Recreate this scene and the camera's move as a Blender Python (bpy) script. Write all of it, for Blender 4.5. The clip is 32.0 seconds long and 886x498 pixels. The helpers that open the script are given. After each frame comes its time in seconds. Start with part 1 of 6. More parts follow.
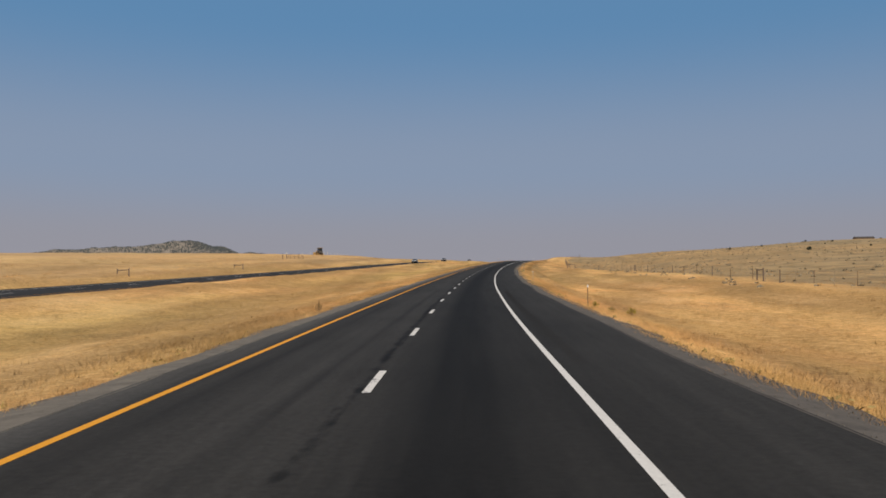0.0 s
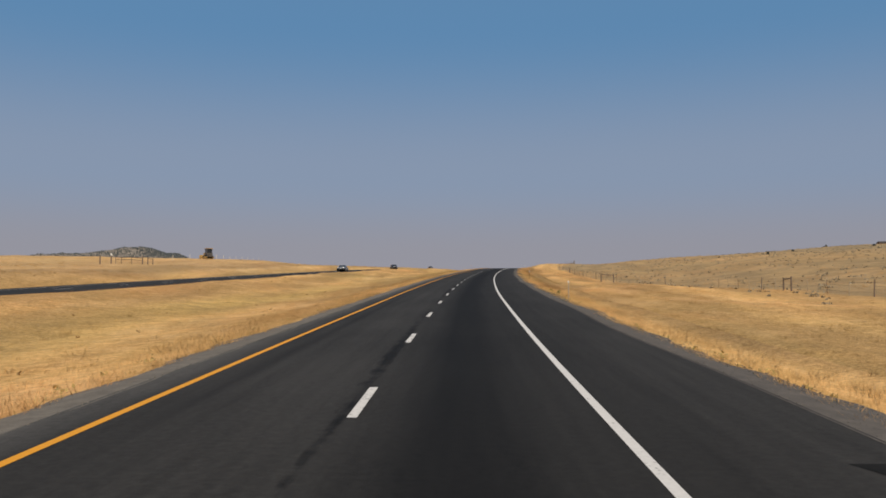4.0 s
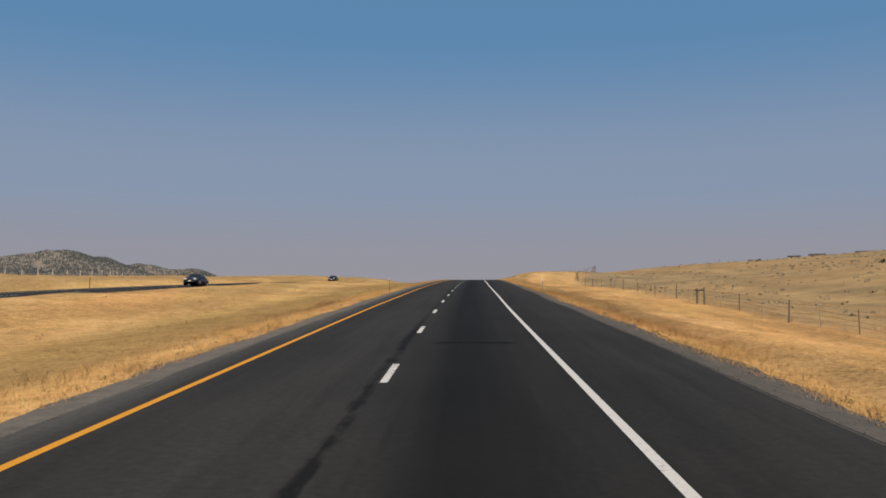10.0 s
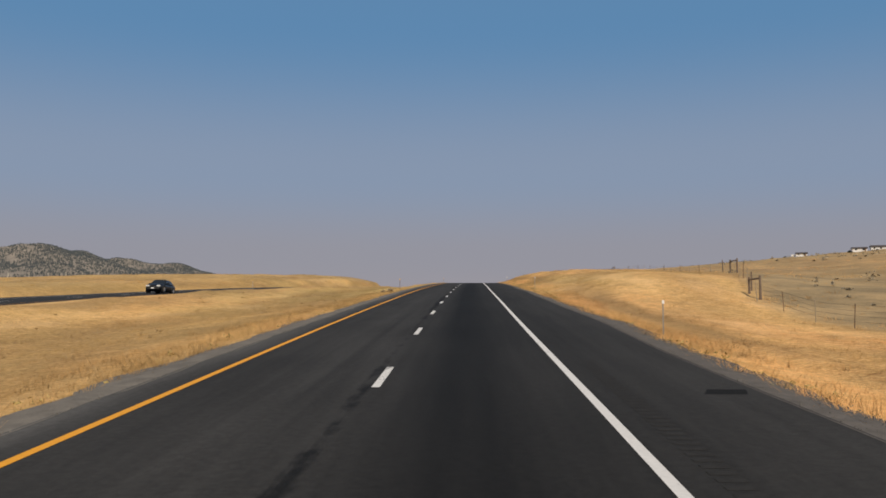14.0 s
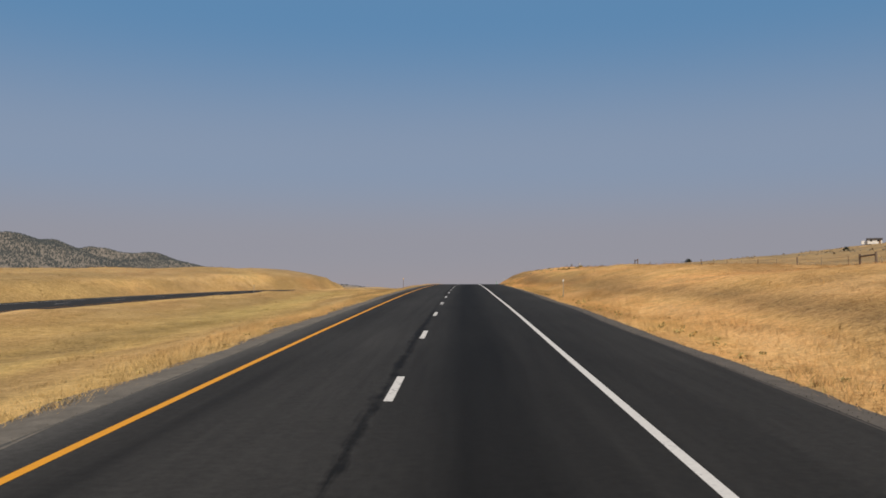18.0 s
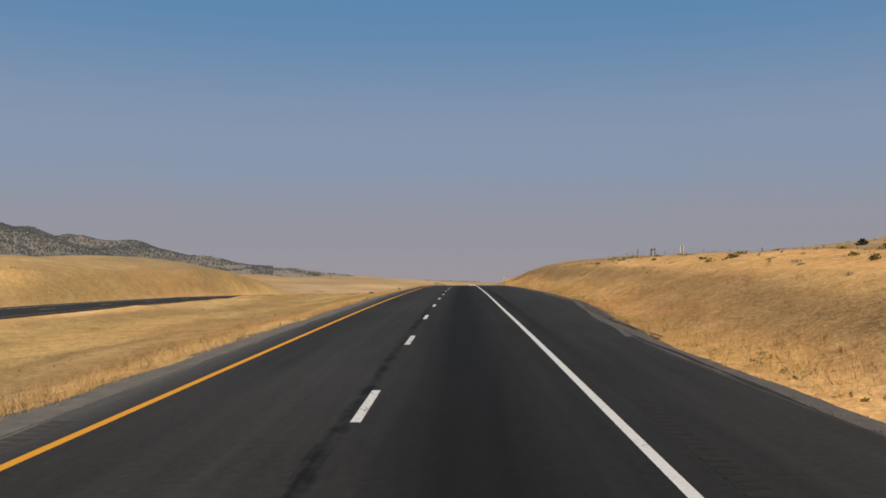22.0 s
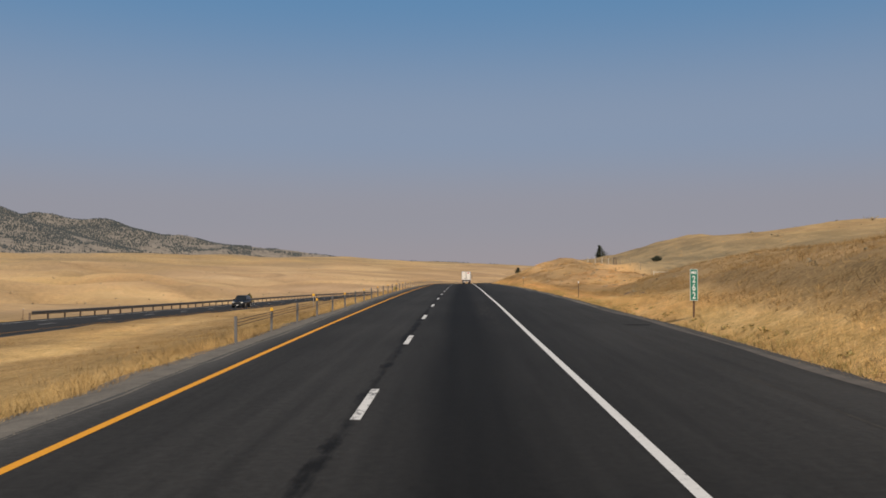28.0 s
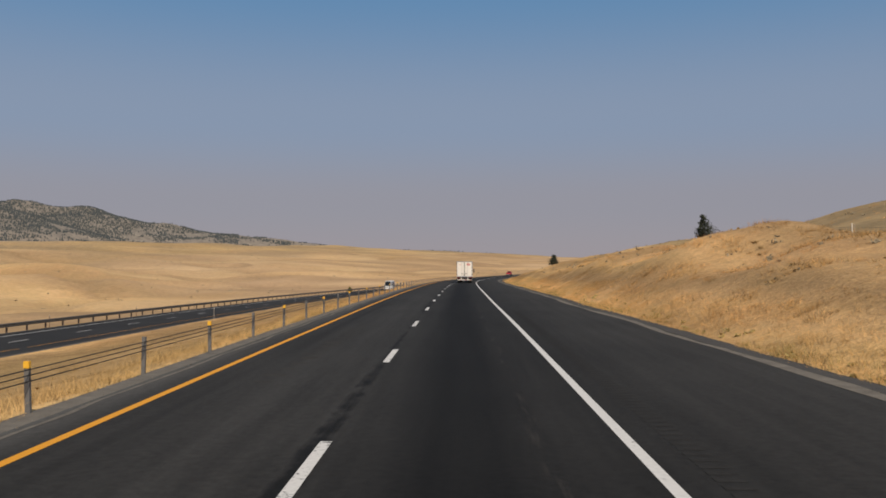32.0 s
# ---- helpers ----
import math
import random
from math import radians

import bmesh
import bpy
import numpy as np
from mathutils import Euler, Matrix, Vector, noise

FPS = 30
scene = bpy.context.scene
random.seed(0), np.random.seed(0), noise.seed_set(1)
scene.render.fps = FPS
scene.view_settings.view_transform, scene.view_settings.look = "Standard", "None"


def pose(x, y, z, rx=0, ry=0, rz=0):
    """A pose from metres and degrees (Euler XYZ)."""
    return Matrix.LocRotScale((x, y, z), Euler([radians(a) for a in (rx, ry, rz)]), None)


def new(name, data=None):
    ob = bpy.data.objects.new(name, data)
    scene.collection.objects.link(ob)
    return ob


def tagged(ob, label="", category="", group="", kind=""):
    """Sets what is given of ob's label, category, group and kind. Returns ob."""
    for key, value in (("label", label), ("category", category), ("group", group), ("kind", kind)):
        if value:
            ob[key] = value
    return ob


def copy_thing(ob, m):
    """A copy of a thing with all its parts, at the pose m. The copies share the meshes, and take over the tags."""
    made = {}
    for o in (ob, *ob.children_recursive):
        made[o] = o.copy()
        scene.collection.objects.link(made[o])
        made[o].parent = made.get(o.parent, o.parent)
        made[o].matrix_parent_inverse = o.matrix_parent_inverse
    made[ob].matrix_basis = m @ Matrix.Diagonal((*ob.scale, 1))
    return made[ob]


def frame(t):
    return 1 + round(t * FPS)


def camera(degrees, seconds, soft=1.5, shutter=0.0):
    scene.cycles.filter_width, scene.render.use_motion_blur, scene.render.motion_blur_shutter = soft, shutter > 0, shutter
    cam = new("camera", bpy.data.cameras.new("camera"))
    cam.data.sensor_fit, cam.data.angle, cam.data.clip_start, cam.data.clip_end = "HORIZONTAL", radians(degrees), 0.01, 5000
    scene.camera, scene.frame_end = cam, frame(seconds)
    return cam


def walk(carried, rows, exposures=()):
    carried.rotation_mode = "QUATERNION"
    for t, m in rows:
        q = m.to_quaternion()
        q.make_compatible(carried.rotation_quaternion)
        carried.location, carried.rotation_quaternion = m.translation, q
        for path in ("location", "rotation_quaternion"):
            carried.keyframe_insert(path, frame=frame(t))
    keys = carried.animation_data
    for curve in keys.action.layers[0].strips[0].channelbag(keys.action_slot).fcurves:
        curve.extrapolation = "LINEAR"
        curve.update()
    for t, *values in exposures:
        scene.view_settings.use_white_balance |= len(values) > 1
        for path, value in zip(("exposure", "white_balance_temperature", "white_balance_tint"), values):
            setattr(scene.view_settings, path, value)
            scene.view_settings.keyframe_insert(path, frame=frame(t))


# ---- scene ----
# ---------------------------------------------------------------- the line of the road
# plan and profile of the highway: curvature every 60 m along the dashed lane line (1e-5 per metre)
KNOTS = [-20 + 60 * i for i in range(26)]
BEND = [33.4, 33.5, 34.1, 35.2, 35.8, 35.6, 8.4, 8.8, 8.7, 8.0, 7.6, 7.3, 6.9, 6.4, 6.0, 5.7, 5.3, 14, 48, 72, 80, 80, 75, 60, 50, 40]
CREST = [7.8, 8.0, 8.0, 6.6, 1.5, 0.7, -6.5, -8.6, -9.9, -11.4, -12.8, -13.1, -13.6, -12.9, -11.7, -9.8, -8.0, -6.2, 0, 5, 4, 2, 2, 2, 2, 2]
STEP = 2.0
SS = np.arange(-400, 5200, STEP)


def _integrate(v):
    out = np.concatenate([[0], np.cumsum((v[1:] + v[:-1]) / 2 * STEP)])
    return out - np.interp(0, SS, out)


_bend = np.interp(SS, KNOTS, BEND, left=20, right=0) * 1e-5
_crest = np.interp(SS, KNOTS, CREST, left=0, right=0) * 1e-5
HEAD = _integrate(_bend)
GRADE = _integrate(_crest) + 0.05
RX, RY, RZ = _integrate(np.sin(HEAD)), _integrate(np.cos(HEAD)), _integrate(GRADE)
FLAT = np.interp(1480, SS, RZ)
RZ = np.where(SS > 1480, FLAT, RZ)


def plan(s, u):
    """World x, y and the road's height at s metres along, u metres right of the dashed line."""
    h = np.interp(s, SS, HEAD)
    return np.interp(s, SS, RX) + u * np.cos(h), np.interp(s, SS, RY) - u * np.sin(h), np.interp(s, SS, RZ)


def at_road(s, u, dz=0.0, turn=0.0):
    """A pose on the road: y along the road, x to its right."""
    x, y, z = plan(s, u)
    return pose(float(x), float(y), float(z) + dz, math.degrees(np.interp(s, SS, GRADE)) if s < 1480 else 0, 0, -math.degrees(np.interp(s, SS, HEAD)) + turn)


# ---------------------------------------------------------------- camera
# seconds, metres along, metres right of the dashed line, yaw and pitch off the road's line, roll
EYE = 2.182
DRIVE = [
    (0, -0.00, 1.69, -1.25, 1.08, -0.02),
    (1, 27.69, 1.66, -1.21, 0.91, -0.01),
    (2, 55.64, 1.58, -1.07, 1.01, -0.03),
    (3, 84.26, 1.56, -1.05, 1.06, -0.01),
    (4, 112.20, 1.58, -1.10, 1.07, -0.01),
    (5, 139.68, 1.59, -1.16, 1.08, -0.01),
    (6, 167.42, 1.61, -1.21, 1.09, -0.01),
    (7, 195.66, 1.56, -1.23, 1.08, -0.03),
    (8, 223.46, 1.53, -1.14, 1.01, 0.02),
    (9, 250.68, 1.49, -1.06, 1.04, 0.00),
    (10, 279.06, 1.48, -1.12, 1.06, -0.03),
    (11, 307.06, 1.47, -1.15, 0.95, -0.00),
    (12, 334.27, 1.51, -1.04, 0.97, -0.01),
    (13, 361.20, 1.61, -0.93, 1.19, 0.02),
    (14, 389.49, 1.63, -1.49, 0.99, -0.01),
    (15, 417.65, 1.47, -1.36, 0.99, 0.00),
    (16, 445.65, 1.30, -1.24, 1.00, 0.01),
    (17, 473.41, 1.14, -1.11, 1.00, 0.02),
    (18, 500.93, 1.15, -1.07, 0.94, -0.00),
    (19, 528.12, 1.24, -0.96, 1.06, -0.01),
    (20, 555.90, 1.36, -1.00, 1.07, -0.01),
    (21, 584.70, 1.39, -0.90, 0.98, 0.01),
    (22, 612.51, 1.43, -0.98, 0.97, 0.01),
    (23, 640.74, 1.43, -0.93, 0.93, 0.00),
    (24, 669.33, 1.46, -1.03, 1.00, 0.00),
    (25, 698.07, 1.43, -1.07, 1.05, 0.00),
    (26, 726.21, 1.42, -1.00, 0.99, 0.01),
    (27, 754.53, 1.38, -0.94, 0.99, 0.01),
    (28, 783.03, 1.35, -0.89, 0.99, 0.01),
    (28.5, 797.36, 1.33, -0.865, 1.28, 0.00),
    (29, 811.69, 1.32, -0.84, 0.99, 0.00),
    (30, 840.51, 1.34, -0.78, 0.98, 0.02),
    (31, 869.30, 1.41, -0.67, 0.88, 0.04),
    (32, 897.44, 1.54, -0.95, 1.02, 0.02),
]
cam = camera(52.9, 32.0, soft=1.7)
rows = []
for t, s, u, yaw, pitch, roll in DRIVE:
    x, y, z = plan(s, u)
    head, grade = np.interp(s, SS, HEAD), np.interp(s, SS, GRADE)
    rows.append((t, pose(float(x), float(y), float(z) + EYE, 90 + math.degrees(grade) + pitch, roll, -math.degrees(head) - yaw)))
walk(cam, rows)

# ---------------------------------------------------------------- sky and sun
SUN_AZ, SUN_EL = radians(169), radians(42)
world = bpy.data.worlds.new("sky")
scene.world = world
world.use_nodes = True
wn, wl = world.node_tree.nodes, world.node_tree.links
wn.clear()
out = wn.new("ShaderNodeOutputWorld")
bg = wn.new("ShaderNodeBackground")
sky = wn.new("ShaderNodeTexSky")
sky.sky_type, sky.sun_disc = "NISHITA", False
sky.sun_elevation, sky.sun_rotation = SUN_EL, SUN_AZ
sky.air_density, sky.dust_density, sky.ozone_density, sky.altitude = 1.0, 2.5, 1.0, 1400
# smoke lies over the whole land: a grey veil, thick at the horizon and thin overhead
tc = wn.new("ShaderNodeTexCoord")
sep = wn.new("ShaderNodeSeparateXYZ")


def gradient(stops):
    r = wn.new("ShaderNodeValToRGB")
    r.color_ramp.interpolation = "EASE"
    els = r.color_ramp.elements
    while len(els) < len(stops):
        els.new(0.5)
    for e, (p, c) in zip(els, stops):
        e.position, e.color = p, (*c, 1)
    return r


ramp = gradient([(0.0, (0.98,) * 3), (0.06, (0.97,) * 3), (0.14, (0.95,) * 3), (0.30, (0.90,) * 3), (1.0, (0.6,) * 3)])
veil = gradient([(0.0, (3.25, 2.95, 3.2)), (0.07, (2.9, 2.85, 3.3)), (0.16, (2.35, 2.95, 4.05)), (0.32, (1.05, 2.4, 4.25)), (0.6, (1.0, 1.6, 2.6)), (1.0, (1.0, 1.4, 2.0))])
mix = wn.new("ShaderNodeMix")
mix.data_type = "RGBA"
wl.new(tc.outputs["Generated"], sep.inputs[0])
wl.new(sep.outputs["Z"], ramp.inputs[0])
wl.new(sep.outputs["Z"], veil.inputs[0])
wl.new(ramp.outputs[0], mix.inputs[0])
wl.new(sky.outputs[0], mix.inputs[6])
wl.new(veil.outputs[0], mix.inputs[7])
wl.new(mix.outputs[2], bg.inputs[0])
bg.inputs[1].default_value = 0.1
wl.new(bg.outputs[0], out.inputs[0])

sun = new("sun", bpy.data.lights.new("sun", "SUN"))
sun.data.energy, sun.data.angle, sun.data.color = 3.8, radians(0.8), (1.0, 0.855, 0.675)
to_sun = Vector((math.sin(SUN_AZ) * math.cos(SUN_EL), math.cos(SUN_AZ) * math.cos(SUN_EL), math.sin(SUN_EL)))
sun.rotation_euler = to_sun.to_track_quat("Z", "Y").to_euler()


# ---------------------------------------------------------------- materials
def shader(name, rough=0.8, metal=0.0):
    m = bpy.data.materials.new(name)
    m.use_nodes = True
    n, l = m.node_tree.nodes, m.node_tree.links
    b = n["Principled BSDF"]
    b.inputs["Roughness"].default_value, b.inputs["Metallic"].default_value = rough, metal
    return m, n, l, b


def noise_tex(n, l, scale, detail=4, rough=0.6, vec=None):
    t = n.new("ShaderNodeTexNoise")
    t.inputs["Scale"].default_value, t.inputs["Detail"].default_value, t.inputs["Roughness"].default_value = scale, detail, rough
    if vec is not None:
        l.new(vec, t.inputs["Vector"])
    return t.outputs["Fac"]


def ramp_of(n, l, fac, stops):
    r = n.new("ShaderNodeValToRGB")
    els = r.color_ramp.elements
    while len(els) < len(stops):
        els.new(0.5)
    for e, (p, c) in zip(els, stops):
        e.position, e.color = p, (*c, 1) if len(c) == 3 else c
    l.new(fac, r.inputs[0])
    return r.outputs[0]


def blend(n, l, fac, a, b, how="MIX"):
    x = n.new("ShaderNodeMix")
    x.data_type, x.blend_type = "RGBA", how
    for sock, v in ((x.inputs[0], fac), (x.inputs[6], a), (x.inputs[7], b)):
        if isinstance(v, (int, float)):
            sock.default_value = v
        elif isinstance(v, tuple):
            sock.default_value = (*v, 1)
        else:
            l.new(v, sock)
    return x.outputs[2]


def bump_of(n, l, b, fac, strength, dist):
    k = n.new("ShaderNodeBump")
    k.inputs["Strength"].default_value, k.inputs["Distance"].default_value = strength, dist
    l.new(fac, k.inputs["Height"])
    l.new(k.outputs[0], b.inputs["Normal"])


def simple(name, colour, rough=0.6, metal=0.0, vary=0.15, scale=8.0, bump=0.0):
    """Paint, metal, wood and the like: a colour with mottling at two scales."""
    m, n, l, b = shader(name, rough, metal)
    tc = n.new("ShaderNodeTexCoord")
    f1, f2 = noise_tex(n, l, scale, 5, 0.6, tc.outputs["Object"]), noise_tex(n, l, scale * 9, 3, 0.6, tc.outputs["Object"])
    lo, hi = tuple(c * (1 - vary) for c in colour), tuple(min(1, c * (1 + vary)) for c in colour)
    c1 = ramp_of(n, l, f1, [(0.3, lo), (0.7, hi)])
    c2 = ramp_of(n, l, f2, [(0.3, lo), (0.7, hi)])
    l.new(blend(n, l, 0.4, c1, c2), b.inputs["Base Color"])
    if bump:
        bump_of(n, l, b, f2, bump, 0.01)
    return m


def asphalt(name, tone, tracks):
    m, n, l, b = shader(name, 0.92)
    b.inputs["Specular IOR Level"].default_value = 0.15
    uv = n.new("ShaderNodeUVMap")
    uv.uv_map = "lane"
    mp = n.new("ShaderNodeMapping")
    mp.inputs["Scale"].default_value = (1.0, 0.035, 1.0)
    l.new(uv.outputs[0], mp.inputs[0])
    streak = noise_tex(n, l, 2.2, 5, 0.65, mp.outputs[0])
    broad = noise_tex(n, l, 0.12, 4, 0.6, uv.outputs[0])
    grain = noise_tex(n, l, 60.0, 3, 0.7, uv.outputs[0])
    patch = noise_tex(n, l, 0.9, 6, 0.7, uv.outputs[0])
    base = ramp_of(n, l, streak, [(0.36, tuple(c * 0.42 for c in tone)), (0.64, tuple(c * 1.6 for c in tone))])
    base = blend(n, l, 0.45, base, ramp_of(n, l, broad, [(0.38, tuple(c * 0.55 for c in tone)), (0.62, tuple(c * 1.45 for c in tone))]))
    base = blend(n, l, 0.35, base, ramp_of(n, l, grain, [(0.32, tuple(c * 0.3 for c in tone)), (0.72, tuple(c * 2.2 for c in tone))]))
    clots = noise_tex(n, l, 7.0, 4, 0.7, uv.outputs[0])
    base = blend(n, l, 0.28, base, ramp_of(n, l, clots, [(0.36, tuple(c * 0.45 for c in tone)), (0.66, tuple(c * 1.75 for c in tone))]))
    if tracks:
        sp = n.new("ShaderNodeSeparateXYZ")
        l.new(uv.outputs[0], sp.inputs[0])
        mr = n.new("ShaderNodeMapRange")
        mr.inputs["From Min"].default_value, mr.inputs["From Max"].default_value = -6.0, 10.0
        l.new(sp.outputs["X"], mr.inputs["Value"])
        # oil-darkened middle of each lane and paler shoulders, across the road
        def w(u):
            return (u + 6.0) / 16.0
        band = ramp_of(n, l, mr.outputs[0], [(w(-4.45), (3.2,) * 3), (w(-3.95), (2.1,) * 3), (w(-3.6), (1.4,) * 3), (w(-3.2), (1.15,) * 3), (w(-2.5), (1.15,) * 3), (w(-1.5), (1.4,) * 3), (w(-0.3), (1.2,) * 3), (w(0.55), (0.86,) * 3),
                                             (w(1.2), (0.38,) * 3), (w(2.0), (0.42,) * 3), (w(2.75), (0.75,) * 3), (w(4.4), (0.9,) * 3), (w(5.6), (1.15,) * 3), (w(8.5), (1.45,) * 3)])
        base = blend(n, l, 1.0, base, band, "MULTIPLY")
        # sealant bled along the lane joint, in blotches
        mp3 = n.new("ShaderNodeMapping")
        mp3.inputs["Scale"].default_value = (2.2, 1.0, 1.0)
        l.new(uv.outputs[0], mp3.inputs[0])
        seam = ramp_of(n, l, mr.outputs[0], [(w(-0.5), (0.3,) * 3), (w(-0.34), (0.72,) * 3), (w(-0.17), (0.9,) * 3), (w(-0.02), (0.72,) * 3), (w(0.15), (0.3,) * 3)])
        braid = n.new("ShaderNodeMapping")
        braid.inputs["Scale"].default_value = (9.0, 0.16, 1.0)
        l.new(uv.outputs[0], braid.inputs[0])
        blot = blend(n, l, 0.35, noise_tex(n, l, 1.0, 4, 0.65, mp3.outputs[0]), noise_tex(n, l, 1.0, 4, 0.7, braid.outputs[0]))
        both = n.new("ShaderNodeMath")
        both.operation = "ADD"
        l.new(seam, both.inputs[0])
        # the joint bleeds more in some stretches than in others
        long = n.new("ShaderNodeMapping")
        long.inputs["Scale"].default_value = (0.0, 0.035, 1.0)
        l.new(uv.outputs[0], long.inputs[0])
        more = n.new("ShaderNodeMath")
        more.operation = "MULTIPLY_ADD"
        more.inputs[1].default_value = 0.7
        l.new(noise_tex(n, l, 1.0, 2, 0.5, long.outputs[0]), more.inputs[0])
        l.new(blot, more.inputs[2])
        l.new(more.outputs[0], both.inputs[1])
        half = n.new("ShaderNodeMapRange")
        half.inputs["From Min"].default_value, half.inputs["From Max"].default_value = 1.6, 1.76
        half.inputs["To Max"].default_value = 0.85
        l.new(both.outputs[0], half.inputs["Value"])
        base = blend(n, l, half.outputs[0], base, (0.006, 0.006, 0.006))
        # rubber laid by braking wheels
        mp4 = n.new("ShaderNodeMapping")
        mp4.inputs["Scale"].default_value = (0.8, 0.012, 1.0)
        l.new(uv.outputs[0], mp4.inputs[0])
        brake = ramp_of(n, l, noise_tex(n, l, 1.0, 3, 0.6, mp4.outputs[0]), [(0.5, (0, 0, 0)), (0.62, (1, 1, 1))])
        tyre = ramp_of(n, l, mr.outputs[0], [(w(-3.0), (0, 0, 0)), (w(-2.75), (1, 1, 1)), (w(-2.5), (0, 0, 0)), (w(-1.35), (0, 0, 0)), (w(-1.1), (1, 1, 1)), (w(-0.85), (0, 0, 0))])
        skid = blend(n, l, 1.0, blend(n, l, 1.0, brake, tyre, "MULTIPLY"), (0.45, 0.45, 0.45), "MULTIPLY")
        base = blend(n, l, skid, base, (0.009, 0.009, 0.009))
        # dust dragged by wheels near the white line, past the crest
        mp2 = n.new("ShaderNodeMapping")
        mp2.inputs["Scale"].default_value = (7.0, 0.6, 1.0)
        l.new(uv.outputs[0], mp2.inputs[0])
        drag = ramp_of(n, l, noise_tex(n, l, 1.0, 5, 0.7, mp2.outputs[0]), [(0.5, (0, 0, 0)), (0.72, (1, 1, 1))])
        far = n.new("ShaderNodeMapRange")
        far.inputs["From Min"].default_value, far.inputs["From Max"].default_value = 800.0, 1000.0
        l.new(sp.outputs["Y"], far.inputs["Value"])
        for u0, u1, u2, u3, stretch in ((2.42, 2.52, 2.58, 2.72, [(0.1, 0), (0.3, 0.35), (0.7, 0.35), (0.95, 0)]), (2.1, 2.45, 2.9, 3.2, [(0.06, 0), (0.14, 0.5), (0.2, 0.4), (0.3, 0)])):
            lane = ramp_of(n, l, mr.outputs[0], [(w(u0), (0, 0, 0)), (w(u1), (1, 1, 1)), (w(u2), (1, 1, 1)), (w(u3), (0, 0, 0))])
            spell = ramp_of(n, l, far.outputs[0], [(q, (k, k, k)) for q, k in stretch])
            base = blend(n, l, blend(n, l, 1.0, blend(n, l, 1.0, drag, lane, "MULTIPLY"), spell, "MULTIPLY"), base, (0.11, 0.095, 0.085))
        dust = ramp_of(n, l, patch, [(0.66, (0, 0, 0)), (0.82, (1, 1, 1))])
        base = blend(n, l, blend(n, l, 1.0, dust, (0.25, 0.25, 0.25), "MULTIPLY"), base, (0.13, 0.12, 0.11))
    l.new(base, b.inputs["Base Color"])
    bump_of(n, l, b, grain, 0.35, 0.01)
    return m


def paint(name, colour, wear, under):
    m, n, l, b = shader(name, 0.7)
    tc = n.new("ShaderNodeTexCoord")
    a, c = noise_tex(n, l, 1.6, 6, 0.75, tc.outputs["Object"]), noise_tex(n, l, 14, 5, 0.7, tc.outputs["Object"])
    both = blend(n, l, 0.5, a, c)
    mask = ramp_of(n, l, both, [(wear, (0, 0, 0)), (wear + 0.05, (1, 1, 1))])
    tint = ramp_of(n, l, c, [(0.3, tuple(v * 0.82 for v in colour)), (0.7, colour)])
    l.new(blend(n, l, mask, under, tint), b.inputs["Base Color"])
    return m


GOLD = [(0.12, (0.37, 0.24, 0.11)), (0.36, (0.57, 0.355, 0.14)), (0.6, (0.76, 0.475, 0.17)), (0.9, (0.95, 0.66, 0.29))]
HUES = [(0.41, (0.33, 0.275, 0.10)), (0.5, (0.60, 0.40, 0.145)), (0.59, (0.76, 0.39, 0.155))]
STREAK = [(0.05, (0.70, 0.68, 0.65)), (0.42, (0.95, 0.94, 0.93)), (0.65, (1.07, 1.07, 1.06)), (0.95, (1.22, 1.22, 1.20))]
MOTTLE = [(0.39, (0.33, 0.21, 0.085)), (0.5, (0.63, 0.40, 0.155)), (0.61, (0.94, 0.65, 0.30))]
CLUMP = [(0.40, (0.30, 0.195, 0.075)), (0.5, (0.63, 0.40, 0.155)), (0.60, (0.98, 0.70, 0.35))]


def scaled(n, l, fac, k):
    m = n.new("ShaderNodeMath")
    m.operation, m.inputs[1].default_value = "MULTIPLY", k
    l.new(fac, m.inputs[0])
    return m.outputs[0]


def named(n, name):
    a = n.new("ShaderNodeAttribute")
    a.attribute_name = name
    return a.outputs["Fac"]


